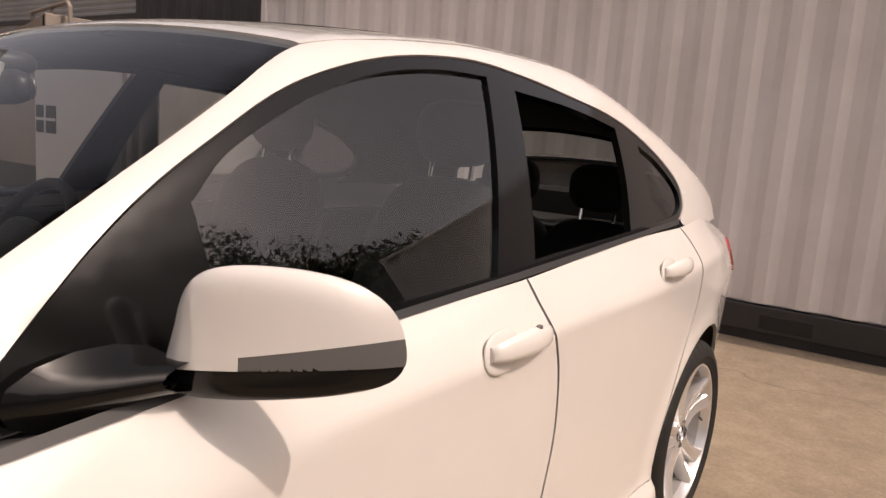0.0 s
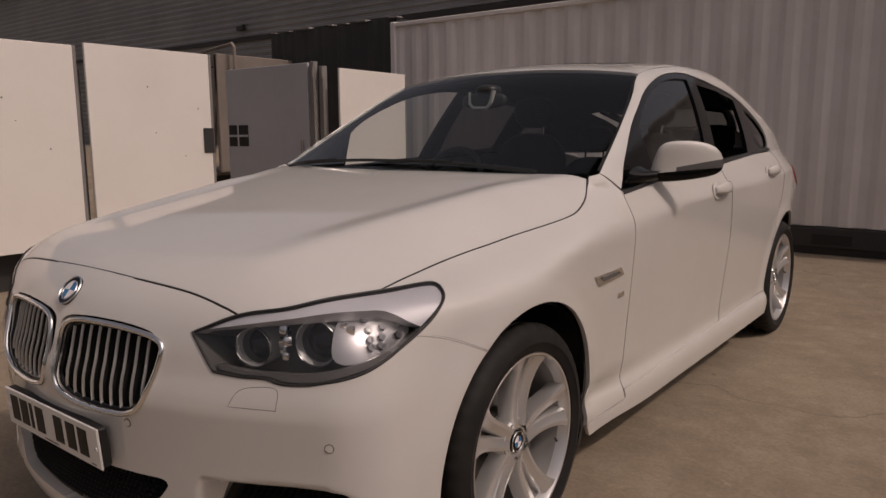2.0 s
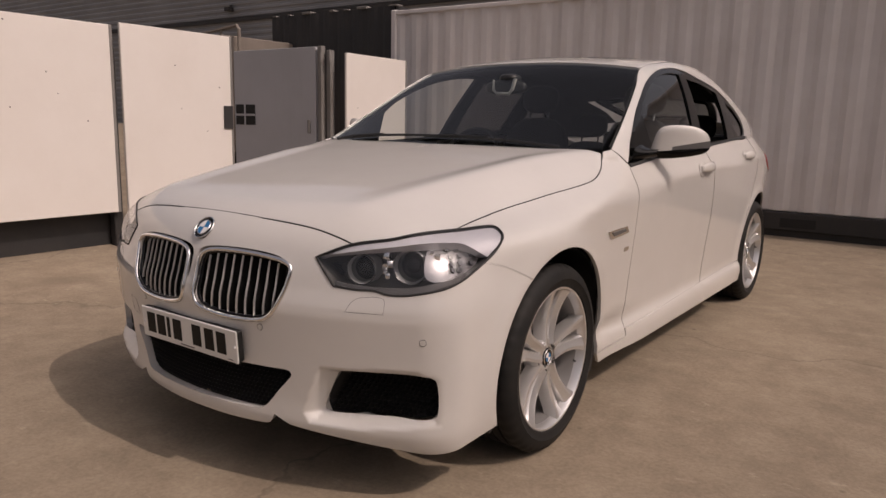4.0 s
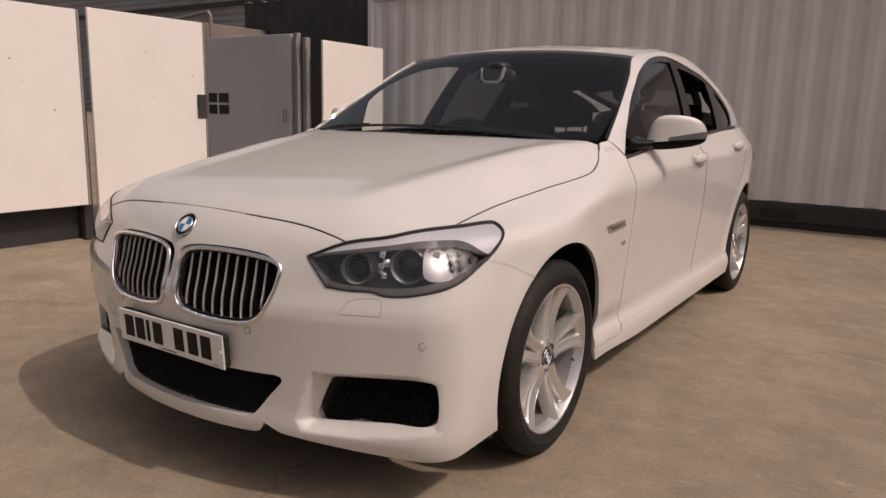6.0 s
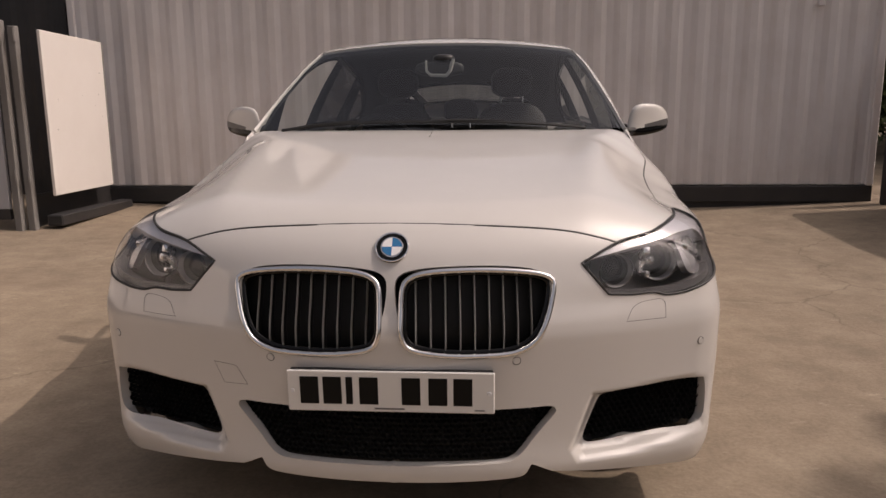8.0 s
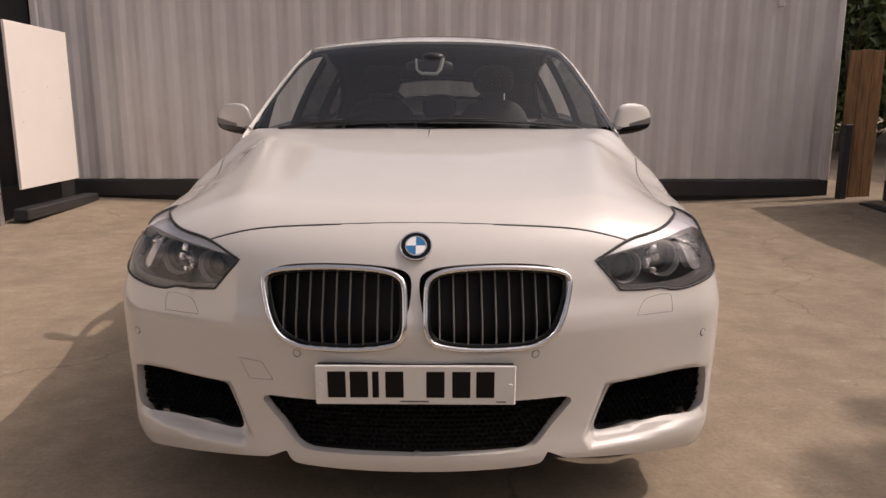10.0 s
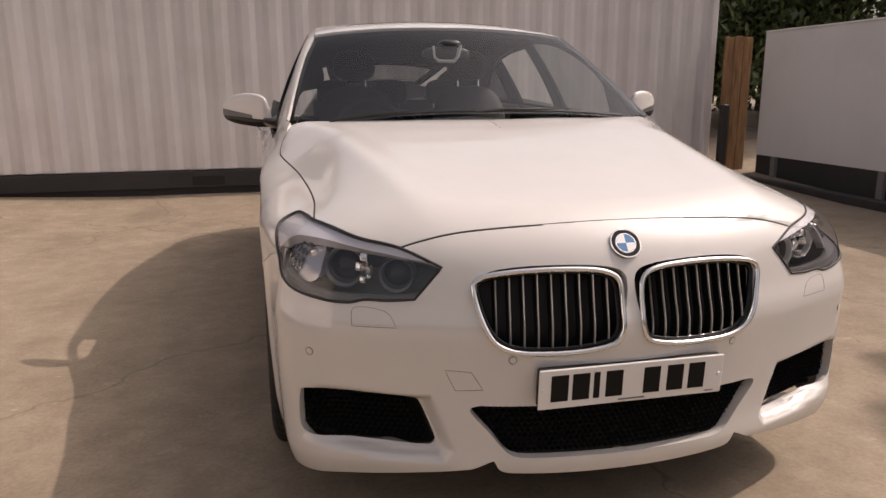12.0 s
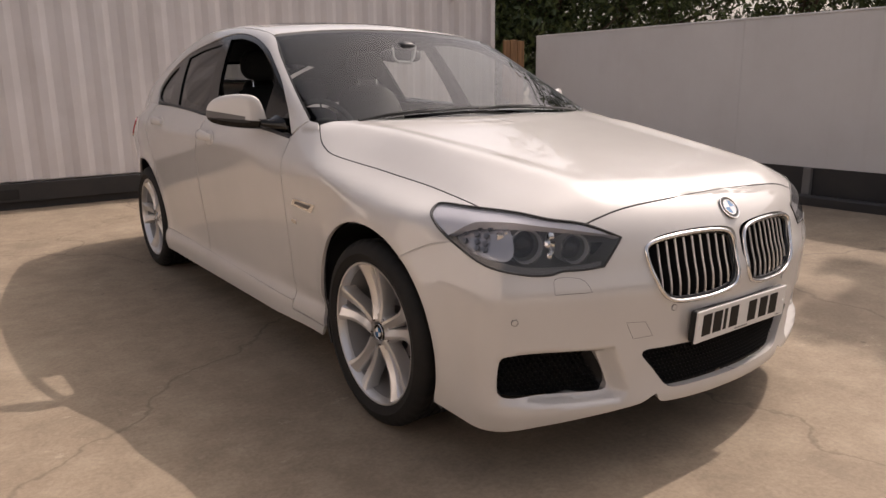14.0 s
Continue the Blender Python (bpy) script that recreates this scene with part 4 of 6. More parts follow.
    outer_win = [(0.88, 0.735, 1.036, C), (0.85, 0.86, 1.150), (0.81, 0.99, 1.262), (0.772, 1.12, 1.336), (0.726, 1.30, 1.418), (0.69, 1.56, 1.490), (0.668, 1.82, 1.512), (0.675, 2.05, 1.504), (0.685, 2.30, 1.476), (0.70, 2.62, 1.432), (0.728, 2.89, 1.345), (0.752, 3.07, 1.245), (0.785, 3.08, 1.175), (0.81, 2.98, 1.130), (0.845, 2.6, 1.112), (0.88, 1.8, 1.092), (0.88, 1.2, 1.064)]
    pillar = [(0.832, 0.655, 1.100, C), (0.768, 0.954, 1.270), (0.715, 1.170, 1.385), (0.664, 1.349, 1.486), (0.634, 1.68, 1.52), (0.614, 2.08, 1.53), (0.602, 2.58, 1.51), (0.582, 3.02, 1.44), (0.555, 3.285, 1.38), (0.52, 3.6, 1.31), (0.49, 3.85, 1.22, C), (0.66, 3.75, 1.06, C), (0.77, 3.35, 1.085), (0.825, 3.02, 1.108, C), (0.81, 2.99, 1.128)] + outer_win[10:13][::-1] + outer_win[1:10][::-1] + [(0.88, 0.735, 1.036, C)]
    pair("side_frame", PAINT, car, F=pillar_form, way=(0.74, -0.16, 0.62), outline=pillar, res=0.03, edge=0.018)
    gF = [(0.875, 1.075, 1.075, C), (0.805, 1.06, 1.250, C), (0.775, 1.14, 1.315), (0.735, 1.32, 1.398), (0.705, 1.50, 1.452), (0.692, 1.70, 1.482), (0.69, 1.885, 1.488, C), (0.78, 1.80, 1.29), (0.866, 1.708, 1.090, C)]
    gR = [(0.86, 1.868, 1.106, C), (0.78, 1.93, 1.29), (0.70, 1.995, 1.468, C), (0.70, 2.28, 1.448), (0.71, 2.575, 1.410, C), (0.79, 2.52, 1.26), (0.84, 2.46, 1.126, C)]
    gQ = [(0.822, 2.70, 1.135, C), (0.77, 2.72, 1.25), (0.727, 2.735, 1.366, C), (0.735, 2.89, 1.315), (0.755, 3.045, 1.225), (0.78, 3.05, 1.18), (0.80, 2.96, 1.145)]
    pair("window_surround", GLOSS_BLACK, car, "gloss black window surround", F=cabin, way=(0.93, 0, 0.37), outline=outer_win, holes=(gF, gR, gQ), res=0.03, edge=0.015, lift=-0.004, flange=0.02, gap=0.0)
    for nm, line, mat, sides in (("front_window", gF, SIDE_GLASS, (1,)), ("rear_window", gR, TINTED_GLASS, (-1,)), ("quarter_window", gQ, TINTED_GLASS, (1, -1))):
        half = cut_panel(F=cabin, way=(0.93, 0, 0.37), outline=line, res=0.06, edge=0.03, flange=0, gap=-0.004, lift=-0.012)
        for s in sides:
            o = piece_object(nm, half if s > 0 else mirrored(half), mat, car)
            o.visible_shadow = False
    # tailgate and its window
    tg = [(0, 3.9202, 1.25, C), (0, 4.0912, 0.99, C), (0.7189, 3.9935, 0.99, C), (0.6367, 3.9153, 1.10), (0.4827, 3.8567, 1.22, C), (0.3749, 3.8811, 1.24, C)]
    whole("tailgate", PAINT, car, F=lambda p: smax(body(p), cabin(p), 0.04), way=(0, 0.85, 0.5), outline=tg, res=0.04, edge=0.025, snap=False)
    rw = [(0, 3.3536, 1.40, C), (0.4621, 3.3487, 1.36, C), (0.4313, 3.6027, 1.30), (0.3697, 3.8762, 1.21, C), (0, 3.9153, 1.22, C)]
    glass_line = [(0, 3.4562, 1.40, C), (0.3903, 3.4562, 1.36, C), (0.3594, 3.6516, 1.30), (0.3081, 3.8274, 1.21, C), (0, 3.8567, 1.22, C)]
    frit = [rw[0], rw[1], rw[2], rw[3], rw[4], glass_line[4], glass_line[3], glass_line[2], glass_line[1], glass_line[0]]
    whole("tailgate_frame", GLOSS_BLACK, car, "black border of the tailgate window", F=cabin, way=(0, 0.5, 0.86), outline=frit, res=0.06, edge=0.04, gap=0.0)
    o = whole("tailgate_window", TAIL_GLASS, car, F=cabin, way=(0, 0.5, 0.86), outline=glass_line, res=0.08, edge=0.04, flange=0.0)
    o.visible_shadow = False
    # seals and rubber strips
    pair("belt_strip", SATIN_BLACK, car, "black belt strip", F=body, way=(1, 0, 0.2), outline=[(0.9, 0.735, 1.024, C), (0.9, 0.735, 1.040, C), (0.9, 1.2, 1.076), (0.9, 1.78, 1.106), (0.87, 2.45, 1.128), (0.85, 2.735, 1.132, C), (0.85, 2.735, 1.116, C), (0.87, 2.45, 1.112), (0.9, 1.78, 1.090), (0.9, 1.2, 1.060)], res=0.03, edge=0.03, lift=0.004, gap=0.0, flange=0.03)
    # dark rubber in the joints between the panels
    rear_edge = [(0.9, 2.662, 0.335), (0.93, 2.677, 0.47), (0.94, 2.742, 0.64), (0.94, 2.832, 0.80), (0.94, 2.852, 0.92), (0.91, 2.802, 1.05), (0.87, 2.737, 1.118)]
    seams = [[p[:3] for p in line] for line in (SHUT_FRONT, SHUT_SIDE, DOOR_FRONT, DOOR_MID, [(0.900, -0.42, 0.770)] + seam, rear_edge)]
    for k, line in enumerate(seams):
        pts = []
        for i in range(len(line) - 1):
            q = spline([line[max(i - 1, 0)], line[i], line[i + 1], line[min(i + 2, len(line) - 1)]], 0.02)
            n = max(1, int(math.ceil(np.linalg.norm(np.subtract(line[i + 1], line[i])) / 0.02)))
            a = max(1, int(math.ceil(np.linalg.norm(np.subtract(line[i], line[max(i - 1, 0)])) / 0.02)))
            pts += q[a:a + n].tolist()
        pts.append(list(line[-1]))
        P = settle(lambda v: body(v) + (0.0020, 0.0030, 0.0045, 0.0045, 0.0026, 0.0045)[k], np.array(pts))
        for s in ((1, -1)):
            part("joint_seal", tube((P * (s, 1, 1)).tolist(), (0.0026, 0.0032, 0.0036, 0.0036, 0.0026, 0.0036)[k], 6), PAINT if k == 4 else SEAL, car)
    return bumper, dF, dR


bumper, front_doors, rear_doors = make_body()

# ---- what is fitted to the car ----
def deeper(F, d):
    return lambda p: F(p) + d


def both(make):
    for s in (1, -1):
        make(s)


def flat_poly(pts, thick, bm=None):
    """A thin plate from a closed outline: list of 3D points, thickened along the given vector."""
    bm = bm or bmesh.new()
    t = Vector(thick)
    a = [bm.verts.new(p) for p in pts]
    b = [bm.verts.new(Vector(p) + t) for p in pts]
    bm.faces.new(a)
    bm.faces.new(b[::-1])
    for i in range(len(a)):
        j = (i + 1) % len(a)
        bm.faces.new((a[i], b[i], b[j], a[j]))
    bmesh.ops.recalc_face_normals(bm, faces=bm.faces)
    return bm


def flip_x(bm, s):
    if s < 0:
        bmesh.ops.scale(bm, vec=(-1, 1, 1), verts=bm.verts)
        bmesh.ops.reverse_faces(bm, faces=bm.faces)
    return bm


def make_grilles():
    for s in (1, -1):
        k = thing("kidney_grille", "", "", (0, 0, 0))
        for key in ("label", "category"):
            if key in k:
                del k[key]
        k.parent = car
        line = spline(KIDNEY, 0.012)
        line = settle(body, line) + np.array((0, -0.002, 0))
        rim = [(p[0] * s, p[1], p[2]) for p in line.tolist()]
        smooth(part("surround", tube(rim, 0.0072, 10, True), CHROME, k, "chrome grille surround"), 180)
        inner = settle(deeper(body, 0.014), line)
        c = inner.mean(0)
        inner = c + (inner - c) * 0.955
        smooth(part("inner_rim", tube([(p[0] * s, p[1], p[2]) for p in inner.tolist()], 0.008, 6, True), GLOSS_BLACK, k), 180)
        half = cut_panel(F=deeper(body, 0.055), way=(0.2, -1, 0), outline=[(p[0], p[1], p[2]) for p in KIDNEY], res=0.05, gap=-0.012, flange=0.0, edge=0.03)
        piece_object("backing", half if s > 0 else mirrored(half), GRILLE_BLACK, k, "black grille backing")
        poly = np.stack([line[:, 0], line[:, 2]], -1)
        for i in range(9):
            x = 0.060 + i * 0.0365
            zs = np.linspace(0.56, 0.79, 60)
            xs = x + 0.10 * (0.68 - zs) * (i - 2) / 9.0 * -0.35
            ok = poly_inside(np.stack([xs, zs], -1), poly)
            if ok.sum() < 4:
                continue
            zz = np.linspace(zs[ok][0] + 0.004, zs[ok][-1] - 0.006, 9)
            xx = np.interp(zz, zs, xs)
            P = settle(deeper(body, 0.012), np.stack([xx, np.full(9, -0.80), zz], -1))
            bm = bmesh.new()
            web = bmesh.new()
            rows, back = [], []
            w = 0.0025
            for q in P:
                rows.append([bm.verts.new(v) for v in ((q[0] - w, q[1] + 0.005, q[2]), (q[0] - w * 0.8, q[1] + 0.0005, q[2]), (q[0], q[1] - 0.002, q[2]), (q[0] + w * 0.8, q[1] + 0.0005, q[2]), (q[0] + w, q[1] + 0.005, q[2]))])
                back.append([web.verts.new(v) for v in ((q[0] - w * 0.9, q[1] + 0.005, q[2]), (q[0] - w * 0.6, q[1] + 0.036, q[2]), (q[0] + w * 0.6, q[1] + 0.036, q[2]), (q[0] + w * 0.9, q[1] + 0.005, q[2]))])
            for mesh, rr in ((bm, rows), (web, back)):
                for a, b in zip(rr, rr[1:]):
                    for j in range(len(a) - 1):
                        mesh.faces.new((a[j], a[j + 1], b[j + 1], b[j]))
                bmesh.ops.recalc_face_normals(mesh, faces=mesh.faces)
                flip_x(mesh, s)
            smooth(part("slat", bm, DULL_CHROME, k, "chrome-fronted grille slat"), 50)
            part("slat_web", web, GRILLE_BLACK, k)


def honeycomb(x0, x1, z0, z1, y_at, poly, r=0.016):
    """A hexagon lattice of thin webs that fills a polygon in xz."""
    bm = bmesh.new()
    dz, dx = r * 1.5, r * math.sqrt(3)
    row, z = 0, z0
    while z < z1:
        x = x0 + (dx / 2 if row % 2 else 0)
        while x < x1:
            if poly_inside(np.array([[x, z]]), poly)[0]:
                y = float(y_at(x, z))
                ring = []
                for k in range(6):
                    t = math.pi / 6 + k * math.pi / 3
                    o = (x + math.cos(t) * r, y, z + math.sin(t) * r)
                    i = (x + math.cos(t) * r * 0.84, y + 0.004, z + math.sin(t) * r * 0.84)
                    ring.append((bm.verts.new(o), bm.verts.new(i), bm.verts.new((i[0], i[1] + 0.012, i[2]))))
                for k in range(6):
                    a, b = ring[k], ring[(k + 1) % 6]
                    bm.faces.new((a[0], b[0], b[1], a[1]))
                    bm.faces.new((a[1], b[1], b[2], a[2]))
            x += dx
        z += dz
        row += 1
    return bm


def make_intakes():
    half = cut_panel(F=deeper(body, 0.055), way=(0.3, -1, 0), outline=INTAKE, res=0.06, gap=-0.045, flange=0, edge=0.04)
    piece_object("lower_grille_backing", joined(half, mirrored(half)), GRILLE_BLACK, car, "black lower grille")
    P = spline(INTAKE, 0.02)
    q = np.stack([P[:, 0], P[:, 2]], -1)
    q = np.concatenate([q, q[::-1] * (-1, 1)])
    front = lambda x, z: -0.862 + 0.33 * x * x + 0.040
    inset = lambda x, z: settle(deeper(body, 0.022), np.array([[x, -0.862 + 0.33 * x * x + 0.06, z]]))[0][1]
    m = part("lower_grille_mesh", honeycomb(-0.44, 0.44, 0.25, 0.42, front, q * (1.0, 1), 0.0095), GRILLE_BLACK, car)
    tagged(m, kind="stuff")
    for s in (1, -1):
        half = cut_panel(F=deeper(body, 0.05), way=(0.5, -1, 0), outline=FOG, res=0.06, gap=-0.014, flange=0, edge=0.04, snap=False)
        piece_object("side_intake_backing", half if s > 0 else mirrored(half), GRILLE_BLACK, car, "black side intake")
        P = spline(FOG, 0.02)
        q = np.stack([P[:, 0] * s, P[:, 2]], -1)
        m = part("side_intake_mesh", honeycomb(-0.85, 0.85, 0.28, 0.43, inset, q, 0.0095), GRILLE_BLACK, car)
        tagged(m, kind="stuff")


def decal_ring(bm, p, n, r, t=0.0015, seg=20):
    """A thin raised ring lying on the paint."""
    n = Vector(n).normalized()
    u = n.orthogonal().normalized()
    w = n.cross(u)
    pts = [Vector(p) + (u * math.cos(a) + w * math.sin(a)) * r for a in (2 * math.pi * k / seg for k in range(seg))]
    tube(pts, t, 5, True, bm=bm)


def on_form(F, pts, lift=0.0):
    P = settle(F, np.array(pts, float))
    return P + gradient(F, P) * lift


def make_nose_bits():
    # parking sensors, washer covers, towing cover
    for s in (1, -1):
        for p in ((0.315, -0.829, 0.544), (0.816, -0.637, 0.546)):
            q = on_form(body, [p])[0]
            n = gradient(body, q[None])[0]
            bm = bmesh.new()
            bmesh.ops.create_cone(bm, cap_ends=True, segments=18, radius1=0.0095, radius2=0.0085, depth=0.004, matrix=Matrix.Translation((q[0], q[1], q[2])) @ Vector(n).to_track_quat("Z", "Y").to_matrix().to_4x4())
            o = part("parking_sensor", flip_x(bm, s), PAINT, car)
            bm = bmesh.new()
            decal_ring(bm, q, n, 0.0105, 0.0008)
            part("sensor_ring", flip_x(bm, s), SEAL, o)
        w = spline([(0.70, -0.68, 0.668), (0.65, -0.70, 0.670), (0.615, -0.72, 0.658), (0.596, -0.735, 0.624, C), (0.706, -0.69, 0.624, C)], 0.01)
        P = on_form(body, w, 0.0)
        part("washer_cover_seam", flip_x(tube(P.tolist(), 0.0006, 4, True), s), SEAL, car)
    P = on_form(body, spline([(-0.484, -0.785, 0.515, C), (-0.418, -0.805, 0.510, C), (-0.388, -0.812, 0.460, C), (-0.457, -0.79, 0.458, C)], 0.01), 0.0)
    part("towing_cover_seam", tube(P.tolist(), 0.0006, 4, True), SEAL, car)
    # badge
    c = on_form(body, [(0.0, -0.80, 0.834)])[0]
    n = Vector(gradient(body, c[None])[0])
    m = Matrix.Translation(c.tolist()) @ n.to_track_quat("Z", "Y").to_matrix().to_4x4()
    badge = part("round_badge", badge_bm("base", m, 0.041), GLOSS_BLACK, car, "round chrome-edged badge")
    part("rim", badge_bm("rim", m, 0.041), CHROME, badge)
    part("inner_rim", badge_bm("rim", m, 0.027), CHROME, badge)
    part("blue_quarter", badge_bm("q0", m, 0.025), BADGE_BLUE, badge)
    part("blue_quarter", badge_bm("q2", m, 0.025), BADGE_BLUE, badge)
    part("white_quarter", badge_bm("q1", m, 0.025), BADGE_WHITE, badge)
    part("white_quarter", badge_bm("q3", m, 0.025), BADGE_WHITE, badge)


def badge_bm(kind, m, r):
    bm = bmesh.new()
    if kind == "base":
        bmesh.ops.create_cone(bm, cap_ends=True, segments=36, radius1=r, radius2=r * 0.96, depth=0.008)
    elif kind == "rim":
        tube([(r * math.cos(a), r * math.sin(a), 0.004) for a in (2 * math.pi * k / 36 for k in range(36))], 0.0022, 6, True, bm=bm)
    else:
        a0 = int(kind[1]) * math.pi / 2
        pts = [(0, 0, 0.0046)] + [(r * math.cos(a0 + k * math.pi / 16), r * math.sin(a0 + k * math.pi / 16), 0.0046) for k in range(9)]
        flat_poly(pts, (0, 0, 0.001), bm)
    bmesh.ops.transform(bm, matrix=m, verts=bm.verts)
    return bm


def make_plate():
    """The plate: its characters are shown as plain bars."""
    y0, zc, tilt = -0.873, 0.474, radians(4)
    m = Matrix.Translation((0, y0, zc)) @ Matrix.Rotation(tilt, 4, "X")
    def put_bm(bm):
        bmesh.ops.transform(bm, matrix=m, verts=bm.verts)
        return bm
    p = part("number_plate", put_bm(box_bm(-0.26, 0.26, 0.0, 0.006, -0.0555, 0.0555, 0.003)), PLATE_WHITE, car, "white reflective number plate")
    part("plate_holder", put_bm(box_bm(-0.257, 0.257, 0.006, 0.03, -0.052, 0.052, 0.004)), GRILLE_BLACK, p)
    for x in (-0.204, -0.146, -0.103, -0.054, 0.052, 0.119, 0.181):
        w = 0.0085 if x == -0.103 else 0.0235
        part("dark_bar", put_bm(box_bm(x - w, x + w, -0.0012, 0.001, -0.0345, 0.0385, 0.0005)), PLATE_BLACK, p)
    for x in (-0.247, 0.247):
        bm = bmesh.new()
        bmesh.ops.create_cone(bm, cap_ends=True, segments=12, radius1=0.006, radius2=0.005, depth=0.003, matrix=Matrix.Translation((x, -0.001, 0.0)) @ Matrix.Rotation(radians(90), 4, "X"))
        part("screw_cap", put_bm(bm), BADGE_WHITE, p)
    part("maker_line", put_bm(box_bm(-0.04, 0.035, -0.0008, 0.001, -0.0475, -0.0435)), LAMP_GREY, p)
    part("standard_mark", put_bm(box_bm(0.21, 0.235, -0.0008, 0.001, -0.0475, -0.0445)), LAMP_GREY, p)


def make_headlights():
    brow = [(0.480, -0.738, 0.777, C), (0.588, -0.686, 0.797), (0.704, -0.613, 0.815), (0.797, -0.515, 0.823), (0.825, -0.468, 0.818), (0.862, -0.420, 0.790), (0.897, -0.395, 0.782, C), *HEADLIGHT[8:]]
    cells = [(0.802, -0.462, 0.802), (0.790, -0.494, 0.802), (0.830, -0.420, 0.787), (0.820, -0.465, 0.785), (0.810, -0.499, 0.784), (0.842, -0.433, 0.763), (0.831, -0.478, 0.766), (0.823, -0.508, 0.765), (0.839, -0.488, 0.749), (0.831, -0.513, 0.749)]
    field = [(0.757, -0.535, 0.812), (0.797, -0.490, 0.816), (0.830, -0.440, 0.806), (0.868, -0.400, 0.780), (0.872, -0.455, 0.748), (0.842, -0.520, 0.724), (0.800, -0.575, 0.718), (0.768, -0.575, 0.74)]
    for s in (1, -1):
        h = new("headlight")
        h.parent = car
        h["label"] = "twin-lamp headlight unit behind a clear lens"
        def put_piece(name, mat, label="", **kw):
            half = cut_panel(**kw)
            return piece_object(name, half if s > 0 else mirrored(half), mat, h, label)
        lens = put_piece("lens", LENS_GLASS, "clear lens", F=body, way=(0.62, -0.72, 0.3), outline=HEADLIGHT, res=0.03, edge=0.014, flange=0.0, gap=0.0015)
        lens.visible_shadow = False
        put_piece("housing", LAMP_DARK, "dark lamp housing", F=deeper(body, 0.14), way=(0.62, -0.72, 0.3), outline=HEADLIGHT, res=0.03, edge=0.02, flange=0.0, gap=-0.004)
        put_piece("brow", LAMP_BROW, "silver brow strip", F=body, way=(0.62, -0.72, 0.3), outline=brow, res=0.02, edge=0.012, flange=0.03, gap=0.004, lift=-0.006)
        line = settle(body, spline(HEADLIGHT, 0.012))
        smooth(part("seal", tube([(p[0] * s, p[1], p[2]) for p in line.tolist()], 0.0036, 6, True), SEAL, h), 180)
        P, Q = line, settle(deeper(body, 0.14), spline(HEADLIGHT, 0.012), 14)
        bm = bmesh.new()
        va = [bm.verts.new((p[0] * s, p[1], p[2])) for p in (settle(deeper(body, 0.004), spline(HEADLIGHT, 0.012))).tolist()]
        vb = [bm.verts.new((p[0] * s, p[1], p[2])) for p in Q.tolist()]
        for i in range(len(va)):
            j = (i + 1) % len(va)
            bm.faces.new((va[i], va[j], vb[j], vb[i]))
        part("housing_wall", bm, LAMP_DARK, h)
        # the two round lamps
        for (x, y, z), r in (((0.580, -0.640, 0.739), 0.049), ((0.708, -0.559, 0.750), 0.057)):
            ax = Vector((0.30, -0.95, 0.02)).normalized()
            m = Matrix.Translation((x, y, z)) @ ax.to_track_quat("Z", "Y").to_matrix().to_4x4()
            def turned(prof, n=32):
                bm = lathe(prof, n, "z")
                bmesh.ops.transform(bm, matrix=m, verts=bm.verts)
                return flip_x(bm, s)
            pr = smooth(part("projector", turned([(-0.05, r * 0.99), (0.004, r * 0.99), (0.012, r * 0.95), (0.006, r * 0.89), (-0.02, r * 0.84)]), LAMP_SILVER, h, "silver lamp ring"), 60)
            smooth(part("ring", turned([(0.006, r * 1.0), (0.012, r * 0.99), (0.014, r * 0.965), (0.012, r * 0.94), (0.006, r * 0.93)]), CHROME, pr, "bright lamp ring"), 60)
            smooth(part("bowl", turned([(-0.005, r * 0.84), (-0.03, r * 0.76), (-0.04, r * 0.70)]), LAMP_DARK, pr), 60)
            smooth(part("projector_lens", turned([(-0.035, r * 0.80), (-0.022, r * 0.72), (-0.010, r * 0.52), (-0.003, r * 0.28), (0.0, 0.001)]), GLOSS_BLACK, pr, "dark glass bulb lens"), 60)
        put_piece("indicator_field", LAMP_BEZEL, "silvery indicator field", F=deeper(body, 0.036), way=(0.62, -0.72, 0.3), outline=field, res=0.02, edge=0.015, flange=0.02, gap=0.0)
        lower = [(0.545, -0.735, 0.712, C), (0.60, -0.70, 0.702), (0.68, -0.665, 0.700), (0.76, -0.62, 0.704), (0.83, -0.56, 0.722), (0.872, -0.49, 0.745, C), (0.890, -0.47, 0.738, C), (0.860, -0.565, 0.712), (0.785, -0.637, 0.690), (0.712, -0.672, 0.685), (0.672, -0.69, 0.694), (0.615, -0.715, 0.694), (0.552, -0.738, 0.700, C)]
        put_piece("lower_bezel", LAMP_GREY, "dark grey lower bezel", F=deeper(body, 0.016), way=(0.62, -0.72, 0.3), outline=lower, res=0.02, edge=0.012, flange=0.03, gap=0.001)
        rng = random.Random(7)
        for cx, cy, cz, n in ((0.662, -0.612, 0.757, 6), (0.776, -0.525, 0.757, 8)):
            for k in range(n):
                wx, wz = rng.uniform(0.006, 0.012), rng.uniform(0.008, 0.016)
                bm = box_bm(-wx, wx, -0.008, 0.012, -wz, wz, 0.004, 2)
                at = (cx + rng.uniform(-0.014, 0.014), cy + rng.uniform(-0.012, 0.012), cz + (k / (n - 1) - 0.5) * 0.062)
                bmesh.ops.transform(bm, matrix=Matrix.Translation(at) @ Matrix.Rotation(radians(rng.uniform(15, 55)), 4, "Z") @ Matrix.Rotation(radians(rng.uniform(-25, 25)), 4, "X"), verts=bm.verts)
                smooth(part("reflector", flip_x(bm, s), CHROME, h, "chrome reflector insert"))
